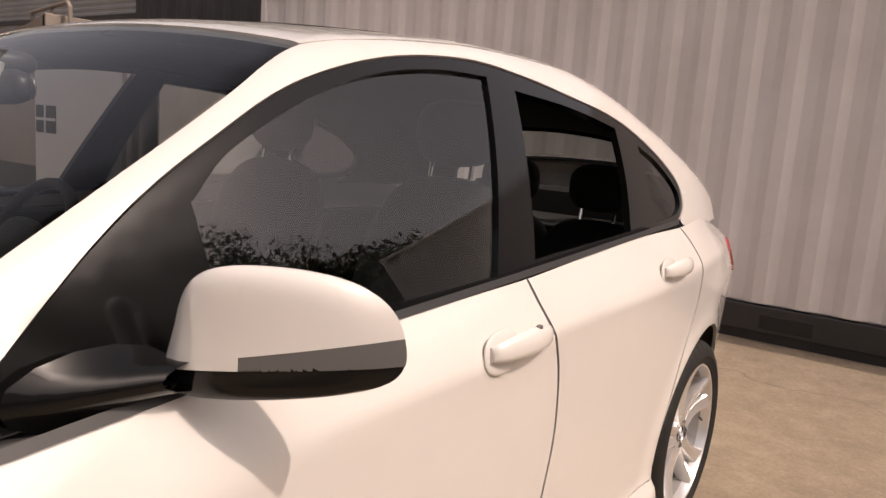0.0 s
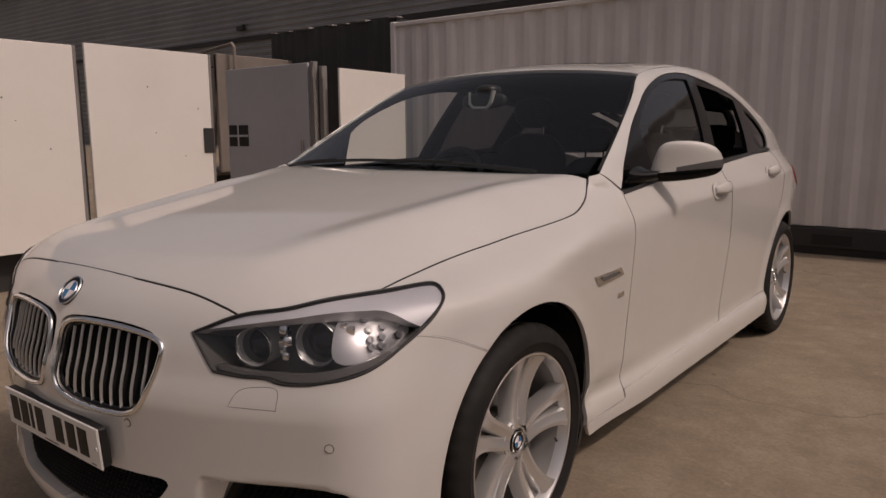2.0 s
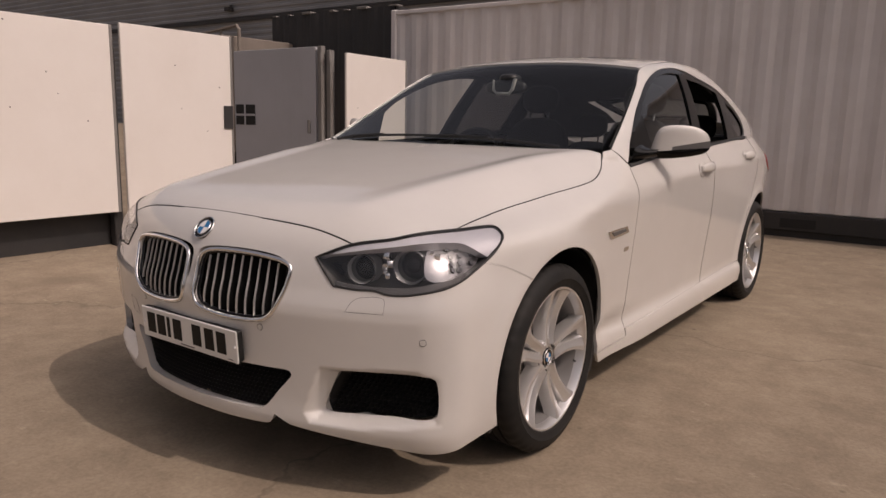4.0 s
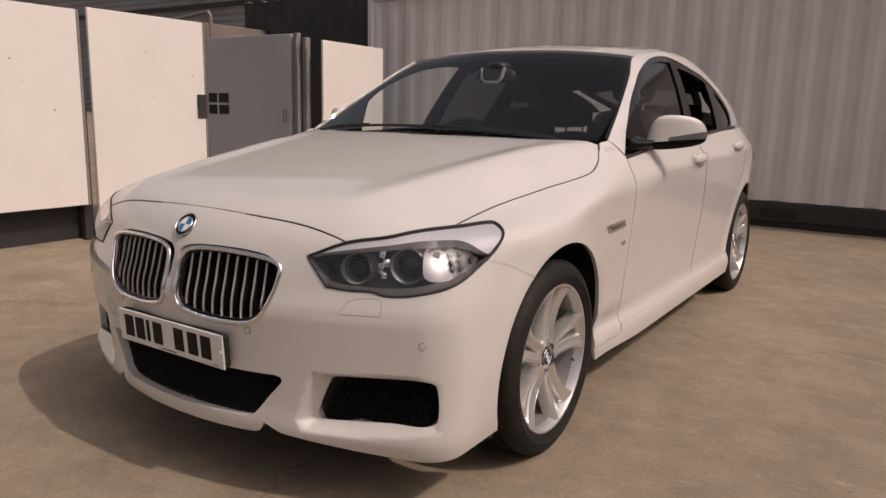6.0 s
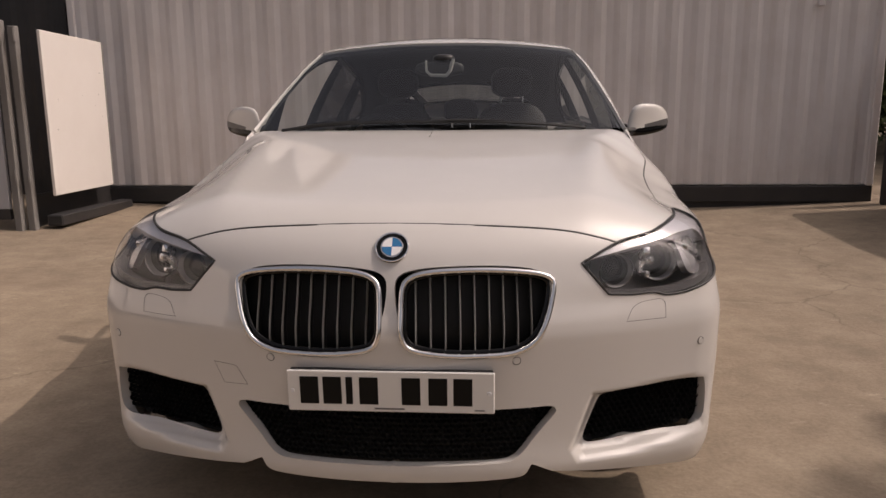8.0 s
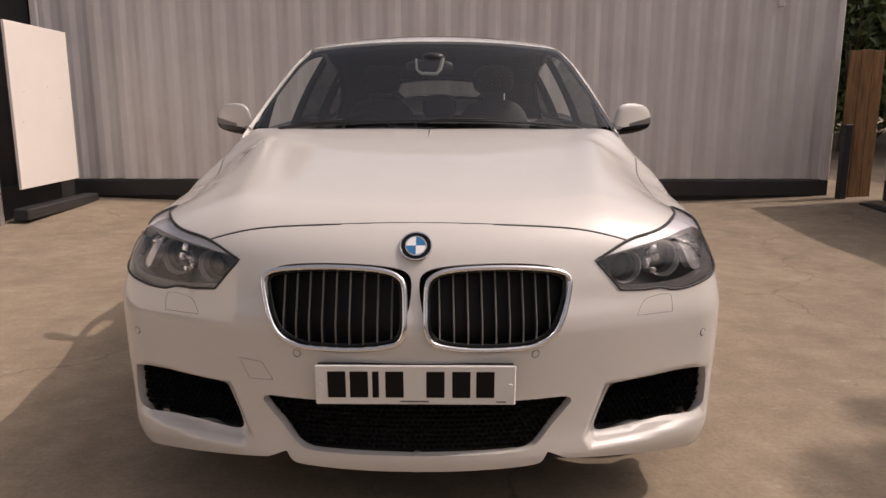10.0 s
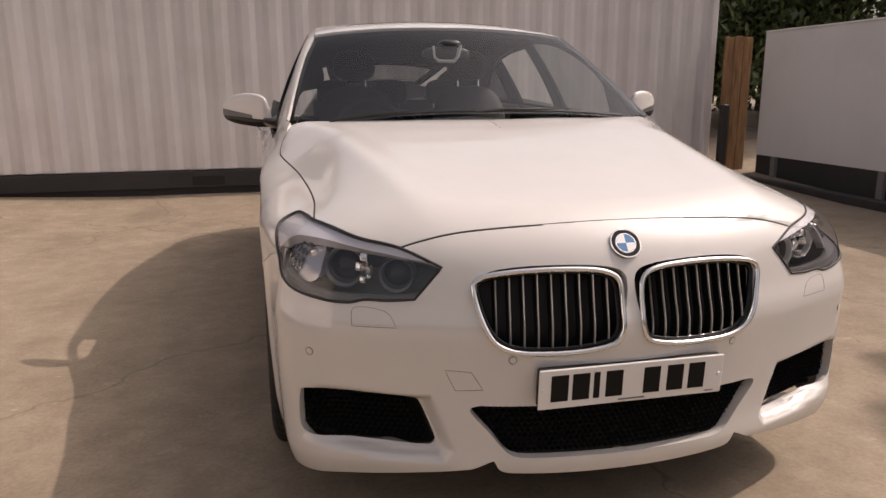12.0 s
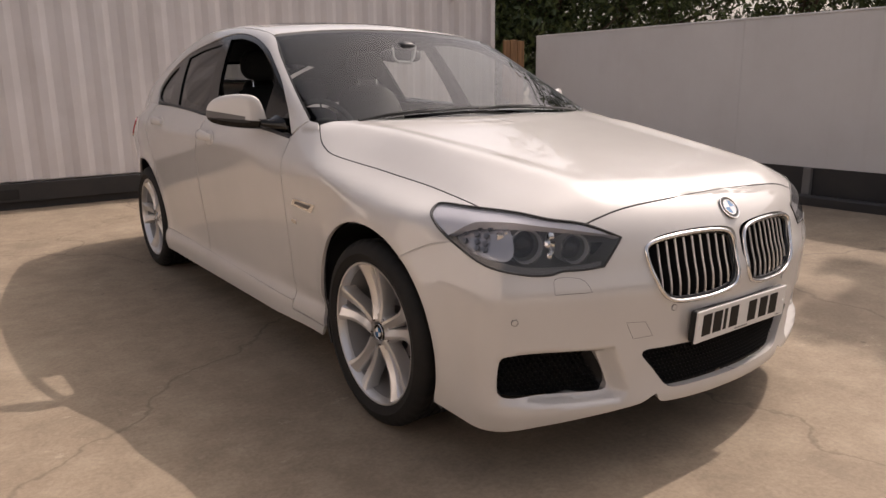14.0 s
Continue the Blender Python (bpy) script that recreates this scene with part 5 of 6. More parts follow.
        for p in cells:
            q = settle(deeper(body, 0.030), np.array([p]))[0]
            n = Vector(gradient(body, q[None])[0])
            bm = bmesh.new()
            bmesh.ops.create_cone(bm, cap_ends=True, segments=6, radius1=0.0105, radius2=0.009, depth=0.006, matrix=Matrix.Translation(q.tolist()) @ n.to_track_quat("Z", "Y").to_matrix().to_4x4())
            part("lamp_cell", flip_x(bm, s), LAMP_CELL, h, "small six-sided indicator cell")


def make_wheel_mesh():
    w = new("wheel")
    w.parent = car
    w["label"] = "five twin-spoke silver alloy wheel"
    R, W = WHEEL_R, 0.1225
    # tyre: side walls and grooved tread, with cut shoulder blocks
    prof = [(-W + 0.02, 0.262), (-W + 0.000, 0.270), (-W - 0.004, 0.278), (-W - 0.0075, 0.296), (-W - 0.0095, 0.298), (-W - 0.0085, 0.302), (-W - 0.003, 0.322), (-W + 0.006, 0.337), (-W + 0.018, 0.3455), (-W + 0.030, 0.3498)]
    for g in (-0.062, -0.022, 0.022, 0.062):
        prof += [(g - 0.0055, R), (g - 0.0045, R - 0.008), (g + 0.0045, R - 0.008), (g + 0.0055, R)]
    prof += [(-x, r) for x, r in prof[:10][::-1]]
    n = 180
    bm = bmesh.new()
    rings = []
    for h, r in prof:
        ring = []
        for i in range(n):
            t = 2 * math.pi * i / n
            cut = 0.004 if (i % 4 == 0 and abs(h) > 0.064 and r > 0.333) else (0.005 if i % 6 == 0 and abs(h) < 0.06 and r > 0.35 else 0.0)
            ring.append(bm.verts.new((h, (r - cut) * math.cos(t), (r - cut) * math.sin(t))))
        rings.append(ring)
    for a, b in zip(rings, rings[1:]):
        for i in range(n):
            bm.faces.new((a[i], a[(i + 1) % n], b[(i + 1) % n], b[i]))
    bmesh.ops.recalc_face_normals(bm, faces=bm.faces)
    smooth(part("tyre", bm, RUBBER, w, "black low-profile tyre"), 35)
    rim = part("rim", lathe([(0.105, 0.266), (0.115, 0.2695), (0.120, 0.266), (0.119, 0.260), (0.108, 0.2545), (0.085, 0.250)], 84), ALLOY, w, "polished silver rim")
    smooth(rim, 45)
    smooth(part("barrel", lathe([(0.085, 0.250), (0.045, 0.243), (-0.02, 0.234), (-0.10, 0.240), (-0.11, 0.262)], 84), ALLOY_BARREL, w, "dusty grey inner barrel"), 45)
    # twin spokes
    def spoke(base, offset):
        rows = []
        bm = bmesh.new()
        N = 11
        for i in range(N):
            u = i / (N - 1)
            r = 0.050 + u * 0.206
            ang = base + offset * (0.24 * (1 - u) ** 2.2 + 0.185 * u ** 0.6)
            x = 0.088 - 0.010 * math.sin(u * math.pi) + 0.022 * u ** 2.0
            half = 0.0205 - 0.0030 * math.sin(u * math.pi) + 0.0050 * u + 0.007 * max(0, u - 0.88) / 0.12
            d = Vector((0, math.cos(ang), math.sin(ang)))
            t = Vector((0, -math.sin(ang), math.cos(ang))) * offset
            c = d * r + Vector((x, 0, 0))
            rows.append([bm.verts.new(c + t * half * a + Vector((b, 0, 0))) for a, b in ((-1.1, -0.045), (-1.0, -0.013), (-0.8, -0.004), (-0.1, 0.001), (0.35, 0.006), (0.9, 0.0045), (1.0, -0.004), (1.12, -0.045))])
        for a, b in zip(rows, rows[1:]):
            for j in range(7):
                bm.faces.new((a[j], a[j + 1], b[j + 1], b[j]))
        bmesh.ops.recalc_face_normals(bm, faces=bm.faces)
        return bm
    for k in range(5):
        base = radians(90 + 72 * k)
        for o in (-1, 1):
            smooth(part("spoke", spoke(base, o), ALLOY, w), 24)
    hub = smooth(part("hub", lathe([(0.02, 0.075), (0.075, 0.074), (0.085, 0.068), (0.086, 0.040), (0.077, 0.036), (0.077, 0.001)], 40), ALLOY, w), 40)
    for k in range(5):
        t = radians(126 + 72 * k)
        bm = lathe([(0.060, 0.011), (0.0875, 0.011), (0.0875, 0.0075), (0.075, 0.007), (0.075, 0.0005)], 14)
        bmesh.ops.translate(bm, vec=(0, 0.056 * math.cos(t), 0.056 * math.sin(t)), verts=bm.verts)
        part("wheel_bolt", bm, DARK_METAL, w)
    cap = smooth(part("centre_cap", lathe([(0.070, 0.034), (0.084, 0.033), (0.087, 0.030), (0.088, 0.001)], 32), GLOSS_BLACK, w, "dark centre cap with a round badge"), 40)
    cm = Matrix.Translation((0.085, 0, 0)) @ Matrix.Rotation(radians(90), 4, "Y") @ Matrix.Rotation(radians(90), 4, "Z")
    for q, mat in (("q0", BADGE_BLUE), ("q1", BADGE_WHITE), ("q2", BADGE_BLUE), ("q3", BADGE_WHITE)):
        part("badge_quarter", badge_bm(q, cm, 0.018), mat, cap)
    part("badge_rim", badge_bm("rim", cm, 0.030), CHROME, cap)
    disc = smooth(part("brake_disc", lathe([(-0.03, 0.08), (-0.028, 0.165), (-0.004, 0.168), (0.0, 0.165), (0.001, 0.085), (0.03, 0.08), (0.032, 0.01)], 48), DARK_METAL, w, "grey steel brake disc"), 40)
    part("backing", lathe([(-0.036, 0.236), (-0.034, 0.150), (-0.034, 0.01)], 48), GRILLE_BLACK, w)
    cal = box_bm(-0.03, 0.035, 0.10, 0.185, -0.09, 0.09, 0.015, 2)
    smooth(part("brake_caliper", cal, DARK_METAL, w))
    v = tube([(0.085, 0.240, -0.04), (0.10, 0.222, -0.04)], 0.004, 6)
    part("valve", v, SATIN_BLACK, w)
    return w


def make_wheels():
    w = make_wheel_mesh()
    w.location = (0.803, AXLE_F, WHEEL_R)
    w.rotation_euler = (radians(-8), 0, 0)
    for x, y, spin in ((-0.803, AXLE_F, 4), (0.790, AXLE_R, 8), (-0.790, AXLE_R, 20)):
        copy_thing(w, pose(x, y, WHEEL_R, 0, 0, 180 if x < 0 else 0) @ pose(0, 0, 0, spin, 0, 0))
    for yc in (AXLE_F, AXLE_R):
        for s in (1, -1):
            bm = bmesh.new()
            rows = []
            for i in range(25):
                t = radians(-22 + 224 * i / 24)
                row = []
                for x, r in ((0.50, 0.43), (0.90, 0.427), (0.944, 0.409)):
                    yy, zz = yc - r * math.cos(t), WHEEL_R + r * math.sin(t)
                    x = min(x, float(side_w(np.array(yy), np.array(max(zz, 0.24)))) - 0.010)
                    row.append(bm.verts.new((x * s, yy, zz)))
                rows.append(row)
            for a, b in zip(rows, rows[1:]):
                for j in range(2):
                    bm.faces.new((a[j], a[j + 1], b[j + 1], b[j]))
            c = [bm.verts.new((0.50 * s, yc - 0.43 * math.cos(radians(-22 + 224 * i / 24)), WHEEL_R + 0.43 * math.sin(radians(-22 + 224 * i / 24)))) for i in range(25)]
            bm.faces.new(c)
            smooth(part("arch_liner", bm, SATIN_BLACK, car, "black wheel arch liner"))


def superblob(c, r, e=2.6, nu=28, nv=18):
    bm = bmesh.new()
    rows = []
    for i in range(nv + 1):
        v = -math.pi / 2 + math.pi * i / nv
        row = []
        for j in range(nu):
            u = 2 * math.pi * j / nu
            f = lambda t: math.copysign(abs(t) ** (2 / e), t)
            row.append(bm.verts.new((c[0] + r[0] * f(math.cos(v)) * f(math.cos(u)), c[1] + r[1] * f(math.cos(v)) * f(math.sin(u)), c[2] + r[2] * f(math.sin(v)))))
        rows.append(row)
    for a, b in zip(rows, rows[1:]):
        for j in range(nu):
            bm.faces.new((a[j], a[(j + 1) % nu], b[(j + 1) % nu], b[j]))
    bmesh.ops.remove_doubles(bm, verts=bm.verts, dist=1e-5)
    bmesh.ops.recalc_face_normals(bm, faces=bm.faces)
    return bm


def mirror_form(p):
    """The mirror's housing: below 0 inside. Faces blended with a soft edge; x runs outwards from the door."""
    x, y, z = p[..., 0] - 0.98, p[..., 1] - 0.94, p[..., 2] - 1.11
    f = np.stack([-0.118 - x + 0.3525 * z, x - 0.230 + 1.2482 * z * z + 0.5 * y, z - 0.089 + 0.0518 * x, -0.079 + 0.0231 * x - z,
                  -0.0549 + 0.5935 * x + 1.535 * x * x - 1.87 * z * z - y, y + 0.0005 - 0.5935 * x, 0.55 * x + 0.83 * z - 0.1191])
    m = f.max(0)
    return m + 0.02 * np.log(np.exp((f - m) / 0.02).sum(0))


def make_mirrors():
    for s in (1, -1):
        m = new("door_mirror")
        m.parent = car
        m["label"] = "white door mirror with a gloss black lower shell"
        # the housing sweeps back from the door
        seat_at = Matrix.Translation((0.985 + 0.006, 0.905 + 0.117, 1.105 + 0.013)) @ Matrix(((1.023, 0, 0, 0), (0.090, 0.925, 0, 0), (0.104, 0, 1.012, 0), (0, 0, 0, 1))) @ Matrix.Translation((-0.985, -0.905, -1.105))
        def shell(name, mat, keep, label="", lift=0.0, form=mirror_form):
            """The housing's skin, or the part of it that keep() picks."""
            P, T = [], []
            nu, nv = 88, 64
            for i in range(nv + 1):
                v = -math.pi / 2 + math.pi * i / nv
                for j in range(nu):
                    u = 2 * math.pi * j / nu
                    P.append((math.cos(v) * math.cos(u), math.cos(v) * math.sin(u), math.sin(v)))
            D = np.array(P)
            c = np.array((0.985, 0.905, 1.105))
            lo, hi = np.zeros(len(D)), np.full(len(D), 0.3)
            for _ in range(26):
                mid = (lo + hi) / 2
                ins = form(c + D * mid[:, None]) <= 0
                lo, hi = np.where(ins, mid, lo), np.where(ins, hi, mid)
            V = c + D * lo[:, None]
            V = V + gradient(form, V) * lift
            faces = [(i * nu + j, i * nu + (j + 1) % nu, (i + 1) * nu + (j + 1) % nu, (i + 1) * nu + j) for i in range(nv) for j in range(nu)]
            bm = from_faces(V.tolist(), faces)
            bmesh.ops.remove_doubles(bm, verts=bm.verts, dist=1e-5)
            for co, no in (((0.97, 0, 1.093), (-0.12, 0, 1)), ((0, 0, 1.078), (0, 0, 1)), ((0.969, 0, 0), (1, 0, 0)), ((0.98, 0.935, 0), (-0.5935, 1, 0)), ((0.98, 0.95, 0), (-0.5935, 1, 0))):
                bmesh.ops.bisect_plane(bm, geom=bm.verts[:] + bm.edges[:] + bm.faces[:], plane_co=co, plane_no=no)
            drop = [f for f in bm.faces if not keep(f.calc_center_median())]
            bmesh.ops.delete(bm, geom=drop, context="FACES")
            bmesh.ops.transform(bm, matrix=seat_at, verts=bm.verts)
            flip_x(bm, s)
            return smooth(part(name, bm, mat, m, label), 50)
        split = lambda c: c[2] > (1.078 if c[0] < 0.969 else 1.093 + 0.12 * (c[0] - 0.97))
        shell("cover", PAINT, lambda c: split(c) and c[1] < 0.935 + 0.5935 * (c[0] - 0.98), "white painted cover", 0.002)
        shell("lower_shell", GLOSS_BLACK, lambda c: True, "gloss black lower shell")
        band = lambda c: (not split(c)) and c[2] > 1.079 and c[0] > 0.969 and c[1] < 0.95 + 0.5935 * (c[0] - 0.98)
        shell("indicator", LAMP_DARK, band, "smoked indicator strip", 0.0015)
        g = superblob((0.975, 0.922, 1.105), (0.095, 0.010, 0.062), 3.2)
        bmesh.ops.rotate(g, cent=(0.975, 0.922, 1.105), matrix=Matrix.Rotation(radians(30), 3, "Z"), verts=g.verts)
        bmesh.ops.transform(g, matrix=seat_at, verts=g.verts)
        smooth(part("mirror_glass", flip_x(g, s), MIRROR_SILVER, m, "silvered mirror glass"))
        arm = bmesh.new()
        rows = []
        for k in range(7):
            u = k / 6
            c = Vector((0.865 + 0.06 * u, 0.90 + 0.085 * u, 1.066 + 0.010 * u))
            hy, hz = 0.095 - 0.050 * u, 0.022 - 0.005 * u + 0.022 * (1 - u) ** 3
            rows.append([arm.verts.new(c + Vector((0, hy * math.cos(t), hz * math.sin(t)))) for t in (2 * math.pi * q / 14 for q in range(14))])
        for a, b in zip(rows, rows[1:]):
            for q in range(14):
                arm.faces.new((a[q], a[(q + 1) % 14], b[(q + 1) % 14], b[q]))
        bmesh.ops.recalc_face_normals(arm, faces=arm.faces)
        smooth(part("arm", flip_x(arm, s), GLOSS_BLACK, m, "gloss black mirror arm"), 60)


def make_handles():
    for y, z, doors in ((1.66, 0.976, front_doors), (2.56, 1.020, rear_doors)):
        for s, door in zip((1, -1), doors):
            q = settle(body, np.array([[0.93, y, z]]))[0]
            n = gradient(body, q[None])[0]
            m = Matrix.Translation(q.tolist()) @ Matrix.Rotation(-0.12, 4, "Y")
            # the scooped recess is shown by its dish
            bm = superblob((0.002, -0.055, -0.004), (0.006, 0.058, 0.040), 2.4)
            bmesh.ops.transform(bm, matrix=m, verts=bm.verts)
            d = smooth(part("handle_dish", flip_x(bm, s), PAINT, door), 60)
            bm = bmesh.new()
            rows = []
            for k in range(13):
                u = k / 12
                c = Vector((0.008 + 0.022 * math.sin(math.pi * u) ** 0.6, -0.10 + 0.22 * u, 0.006 * math.sin(math.pi * u)))
                hx, hz = 0.007 + 0.003 * math.sin(math.pi * u), 0.014 + 0.011 * math.sin(math.pi * u) ** 0.7
                rows.append([bm.verts.new(c + Vector((hx * math.cos(t), 0, hz * math.sin(t)))) for t in (2 * math.pi * e / 12 for e in range(12))])
            for a, b in zip(rows, rows[1:]):
                for e in range(12):
                    bm.faces.new((a[e], a[(e + 1) % 12], b[(e + 1) % 12], b[e]))
            bm.faces.new(rows[0]), bm.faces.new(rows[-1][::-1])
            bmesh.ops.recalc_face_normals(bm, faces=bm.faces)
            bmesh.ops.transform(bm, matrix=m, verts=bm.verts)
            smooth(part("handle", flip_x(bm, s), PAINT, door, "white pull handle"), 60)
            if y < 2 and s > 0 or y < 2 and s < 0:
                bm = superblob((0.03, 0.035, 0.026), (0.005, 0.012, 0.007), 2.5, 14, 8)
                bmesh.ops.transform(bm, matrix=m, verts=bm.verts)
                part("lock_cap", flip_x(bm, s), DARK_METAL, door)


def make_side_bits():
    for s in (1, -1):
        v = [(0.93, 0.462, 0.738, C), (0.93, 0.420, 0.775, C), (0.93, 0.625, 0.778, C), (0.93, 0.655, 0.748, C)]
        half = cut_panel(F=body, way=(1, 0, 0), outline=v, res=0.03, edge=0.02, flange=0.006, lift=0.004, gap=0)
        o = piece_object("side_vent", half if s > 0 else mirrored(half), CHROME, car, "chrome side vent blade")
        v = [(0.93, 0.490, 0.750, C), (0.93, 0.462, 0.766, C), (0.93, 0.600, 0.769, C), (0.93, 0.618, 0.757, C)]
        half = cut_panel(F=body, way=(1, 0, 0), outline=v, res=0.03, edge=0.02, flange=0.003, lift=0.007, gap=0)
        piece_object("vent_slot", half if s > 0 else mirrored(half), LAMP_GREY, o)
        v = [(0.93, 0.632, 0.664, C), (0.93, 0.628, 0.682, C), (0.93, 0.676, 0.684, C), (0.93, 0.682, 0.666, C)]
        half = cut_panel(F=body, way=(1, 0, 0), outline=v, res=0.03, edge=0.02, flange=0.003, lift=0.003, gap=0)
        piece_object("trim_badge", half if s > 0 else mirrored(half), CHROME, car, "small chrome badge")
        t = [(0.8216, 3.6223, 0.99), (0.7805, 3.72, 1.01), (0.7189, 3.9446, 0.985, C), (0.7189, 3.9935, 0.86, C), (0.8216, 3.7395, 0.87), (0.8524, 3.632, 0.92)]
        half = cut_panel(F=body, way=(0.75, 0.65, 0.1), outline=t, res=0.04, edge=0.02, flange=0.01, lift=0.006, gap=0)
        piece_object("tail_lamp", half if s > 0 else mirrored(half), RED_LENS, car, "red tail lamp")
    # wipers at the foot of the windscreen
    for x0, x1 in ((-0.05, 0.64), (-0.66, 0.02)):
        P = []
        for k in range(11):
            x = x0 + (x1 - x0) * k / 10
            y = 0.505 + 0.045 * abs(x) + 0.008 * k / 10
            z = settle(cabin, np.array([[x, y, 1.10]]))[0]
            P.append((z[0], z[1] - 0.004, z[2] + 0.007))
        w = part("wiper", tube(P, 0.007, 6), SATIN_BLACK, car, "black windscreen wiper")
        part("wiper_arm", tube([P[0], (P[2][0], P[2][1] - 0.008, P[2][2] + 0.008), (P[5][0], P[5][1], P[5][2] + 0.008)], 0.005, 6), SATIN_BLACK, w)
    part("scuttle", box_bm(-0.76, 0.76, 0.46, 0.66, 0.99, 1.06, 0.02), SATIN_BLACK, car, "black scuttle panel")


def seat(name, x, y, z, label):
    t = new(name)
    t.parent = car
    t.location = (x, y, z)
    t["label"] = label
    b = superblob((0, 0, 0), (0.25, 0.27, 0.10), 3.5)
    smooth(part("cushion", b, LEATHER, t), 60)
    b = superblob((0, 0, 0.33), (0.245, 0.085, 0.36), 3.2)
    bmesh.ops.transform(b, matrix=Matrix.Translation((0, 0.28, 0.02)) @ Matrix.Rotation(radians(-20), 4, "X"), verts=b.verts)
    smooth(part("backrest", b, LEATHER, t), 60)
    h = superblob((0, 0.505, 0.80), (0.135, 0.055, 0.095), 2.8)
    h = smooth(part("headrest", h, LEATHER, t, "padded black headrest"), 60)
    for dx in (-0.07, 0.07):
        part("headrest_bar", tube([(dx, 0.47, 0.60), (dx, 0.50, 0.76)], 0.007, 8), CHROME, h, "chrome headrest bar")
    return t


def make_inside():
    # dark liner under the skin, so that nothing shows through the joints
    part("floor_pan", box_bm(-0.885, 0.885, 0.52, 2.66, 0.215, 0.26, 0.02), SATIN_BLACK, car, "dark underbody")
    part("engine_cover", box_bm(-0.48, 0.48, -0.70, 0.45, 0.20, 0.74, 0.03), SATIN_BLACK, car)
    part("wing_liner", box_bm(0.48, 0.74, -0.50, 0.50, 0.78, 0.80, 0.005), SATIN_BLACK, car)
    part("wing_liner", box_bm(-0.74, -0.48, -0.50, 0.50, 0.78, 0.80, 0.005), SATIN_BLACK, car)
    part("bulkhead", box_bm(-0.80, 0.80, 0.44, 0.52, 0.22, 0.99, 0.01), SATIN_BLACK, car)
    part("front_beam", box_bm(-0.42, 0.42, -0.66, -0.60, 0.22, 0.60, 0.01), GRILLE_BLACK, car)
    part("under_tray", box_bm(-0.55, 0.55, -0.55, 0.0, 0.195, 0.21, 0.005), SATIN_BLACK, car)
    for s in (1, -1):
        a, b = sorted((0.80 * s, 0.875 * s))
        part("door_card", box_bm(a, b, 0.64, 2.66, 0.34, 1.03, 0.012), DASH, car)
        a, b = sorted((0.60 * s, 0.70 * s))
        part("boot_side", box_bm(a, b, 2.66, 3.60, 0.50, 1.0, 0.02), DASH, car)
    part("boot_back", box_bm(-0.56, 0.56, 3.76, 3.84, 0.30, 1.14, 0.02), DASH, car)
    for nm, line, way in (("pillar_lining", None, (0.74, -0.16, 0.62)),):
        inner = [(0.80, 0.70, 1.11, C), (0.745, 0.975, 1.27), (0.69, 1.19, 1.385), (0.64, 1.37, 1.48), (0.61, 1.68, 1.52), (0.59, 2.08, 1.53), (0.57, 2.58, 1.51), (0.54, 3.02, 1.44), (0.50, 3.3, 1.38), (0.47, 3.6, 1.31), (0.47, 3.85, 1.19, C), (0.62, 3.75, 1.06, C), (0.81, 2.98, 1.10, C), (0.785, 3.06, 1.18), (0.752, 3.05, 1.235), (0.728, 2.87, 1.335), (0.70, 2.60, 1.42), (0.685, 2.28, 1.464), (0.675, 2.03, 1.492), (0.668, 1.82, 1.50), (0.69, 1.57, 1.478), (0.726, 1.31, 1.405), (0.772, 1.13, 1.322), (0.81, 1.0, 1.25), (0.85, 0.87, 1.135), (0.87, 0.76, 1.045, C)]
        pair(nm, DASH, car, F=deeper(cabin, 0.022), way=way, outline=inner, res=0.05, edge=0.03, flange=0.0)
    lining = [(0, 1.3334, 1.5, C), (0.5135, 1.3439, 1.49), (0.6573, 1.3544, 1.478, C), (0.6162, 2.0874, 1.53), (0.5751, 3.0247, 1.44), (0.534, 3.2706, 1.38, C), (0, 3.3292, 1.40, C)]
    whole("headlining", DASH, car, F=deeper(cabin, 0.03), way=(0, 0, 1), outline=lining, res=0.1, edge=0.05, flange=0)
    # dashboard
    bm = bmesh.new()
    rows = []
    for k in range(17):
        x = -0.80 + 1.6 * k / 16
        hood = 0.045 * math.exp(-((x + 0.37) / 0.17) ** 4)
        rows.append([bm.verts.new((x, y, z)) for y, z in ((0.62, 1.02), (0.85, 1.025 + hood * 0.3), (1.05, 1.02 + hood), (1.16, 1.0 + hood), (1.19, 0.95 + hood * 0.5), (1.16, 0.82), (1.10, 0.55))])
    for a, b in zip(rows, rows[1:]):
        for j in range(6):
            bm.faces.new((a[j], a[j + 1], b[j + 1], b[j]))
    bmesh.ops.recalc_face_normals(bm, faces=bm.faces)
    smooth(part("dashboard", bm, DASH, car, "black soft dashboard"), 60)
    # steering wheel on the right-hand side
    wheel = new("steering_wheel")
    wheel.parent = car
    wheel.location = (-0.38, 1.3965, 0.985)
    wheel.rotation_euler = (radians(-26), 0, 0)
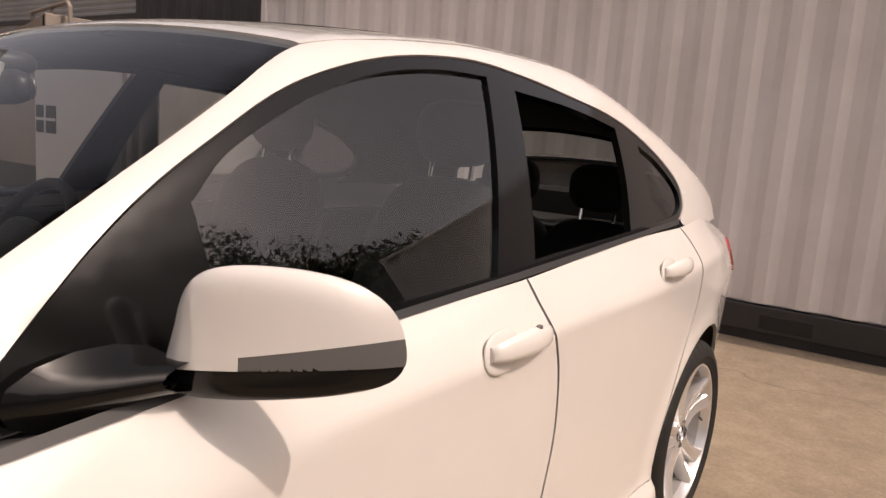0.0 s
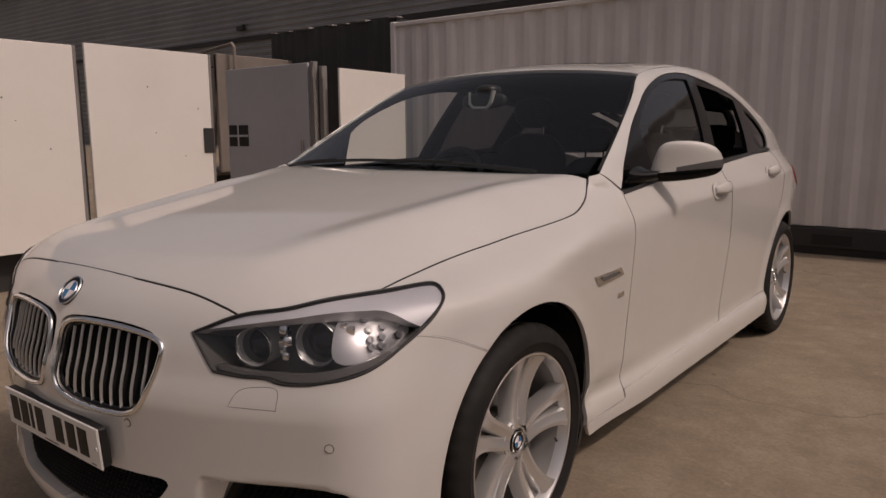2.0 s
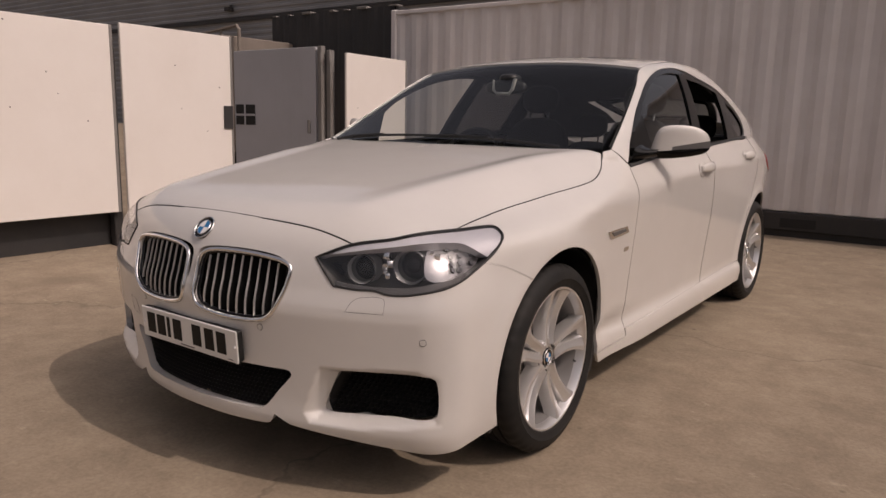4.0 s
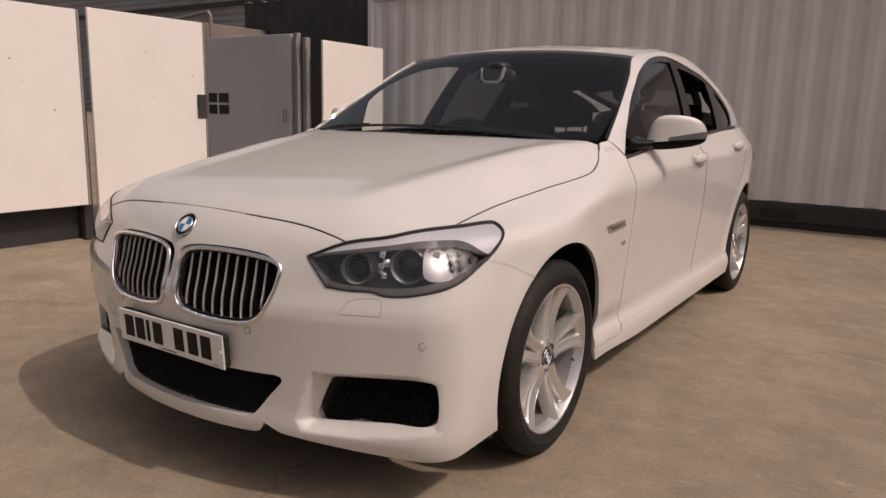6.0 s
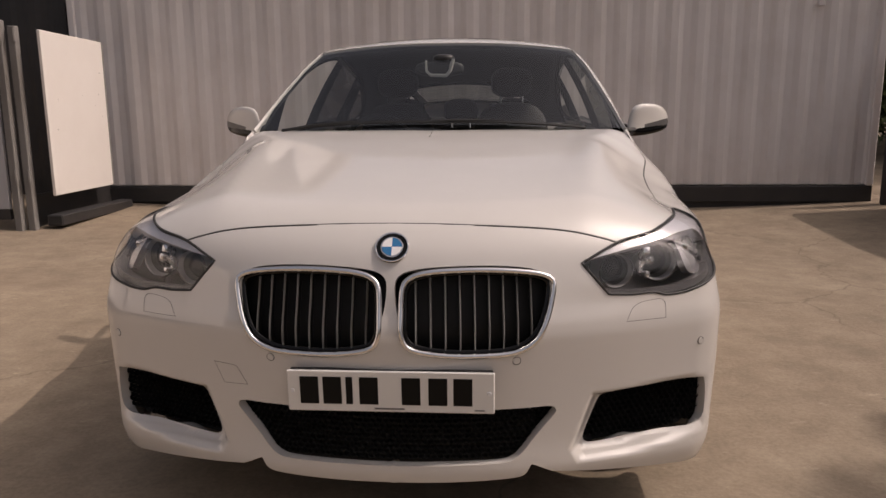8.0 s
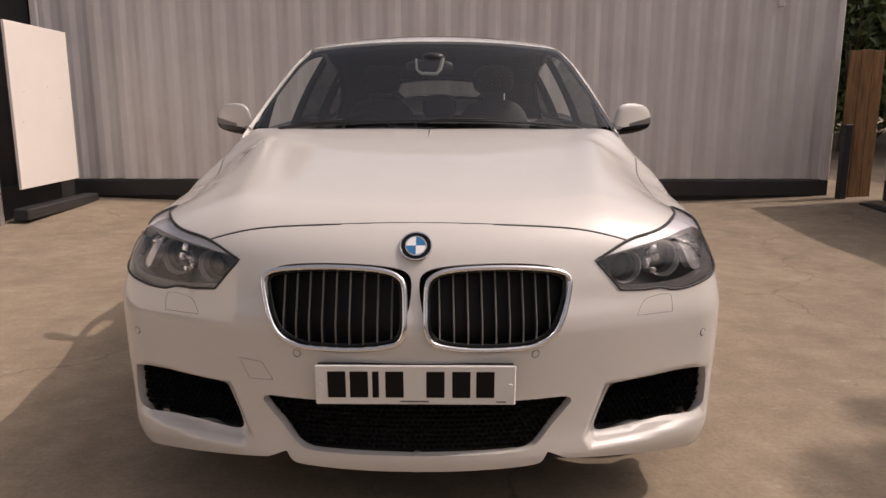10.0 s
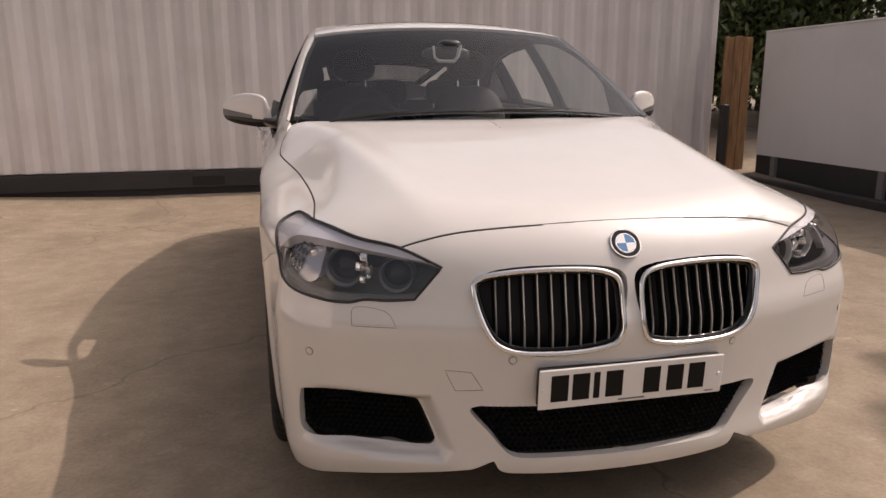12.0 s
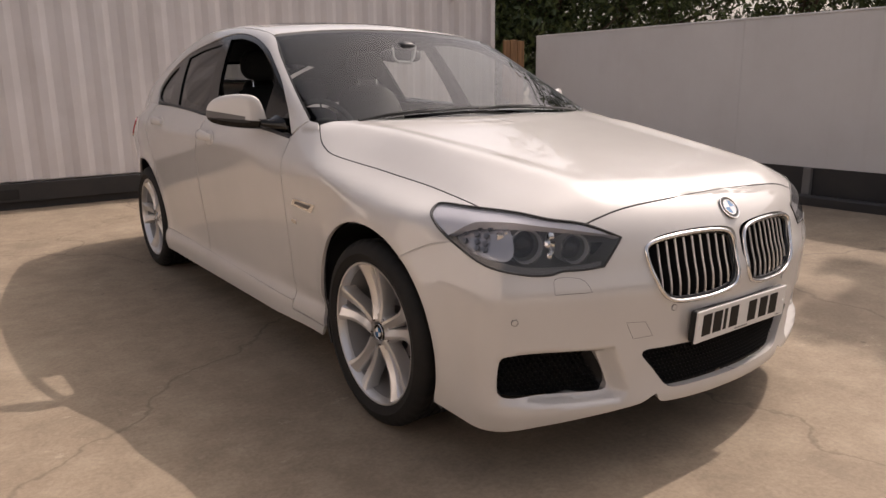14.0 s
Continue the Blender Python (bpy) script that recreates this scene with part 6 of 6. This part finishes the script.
    ring = tube([(0.185 * math.cos(a), 0, 0.185 * math.sin(a)) for a in (2 * math.pi * k / 36 for k in range(36))], 0.016, 8, True)
    smooth(part("rim", ring, LEATHER, wheel), 180)
    smooth(part("hub", superblob((0, -0.0209, 0), (0.0873, 0.0385, 0.075), 2.6), DASH, wheel), 60)
    for a in (0, 180, 270):
        t = radians(a)
        part("spoke", tube([(0.06 * math.cos(t), -0.01, 0.06 * math.sin(t)), (0.18 * math.cos(t), 0, 0.18 * math.sin(t))], 0.013, 6), DASH, wheel)
    seat("front_seat", 0.37, 1.74, 0.56, "black leather front seat")
    seat("front_seat", -0.37, 1.74, 0.56, "black leather front seat")
    for x in (-0.42, 0.0, 0.42):
        seat("rear_seat", x, 2.70, 0.39, "black leather rear seat")
    part("parcel_shelf", box_bm(-0.66, 0.66, 3.25, 3.80, 0.99, 1.01, 0.006), DASH, car)
    part("centre_console", box_bm(-0.10, 0.10, 1.10, 2.20, 0.25, 0.80, 0.04, 2), DASH, car)
    # rear-view mirror
    mr = smooth(part("rear_view_mirror", superblob((-0.0205, 1.1865, 1.385), (0.1232, 0.0275, 0.036), 3.0), SATIN_BLACK, car, "black rear-view mirror"), 60)
    part("stem", tube([(-0.0205, 1.1814, 1.40), (-0.0205, 1.2118, 1.44)], 0.018, 8), SATIN_BLACK, mr)
    smooth(part("glass", superblob((-0.0205, 1.2087, 1.385), (0.113, 0.0066, 0.030), 3.0), MIRROR_SILVER, mr), 60)
    # no real bracket: a pale strip added as the housing's sunlit edge
    part("bracket", tube([(-0.0873, 1.1612, 1.425), (-0.0842, 1.1561, 1.372), (-0.0616, 1.1531, 1.352), (0.0154, 1.1531, 1.350), (0.0359, 1.1561, 1.375), (0.0493, 1.1612, 1.43)], lambda u: 0.006 + 0.005 * u, 8), SUNLIT_EDGE, mr, "pale strip drawn for the mirror housing's sunlit edge")
    smooth(part("sensor_pod", superblob((-0, 1.1915, 1.432), (0.0565, 0.055, 0.025), 2.6), SATIN_BLACK, mr, "dark sensor cover"), 60)


make_grilles()
make_intakes()
make_nose_bits()
make_plate()
make_headlights()
make_wheels()
make_mirrors()
make_handles()
make_side_bits()
make_inside()
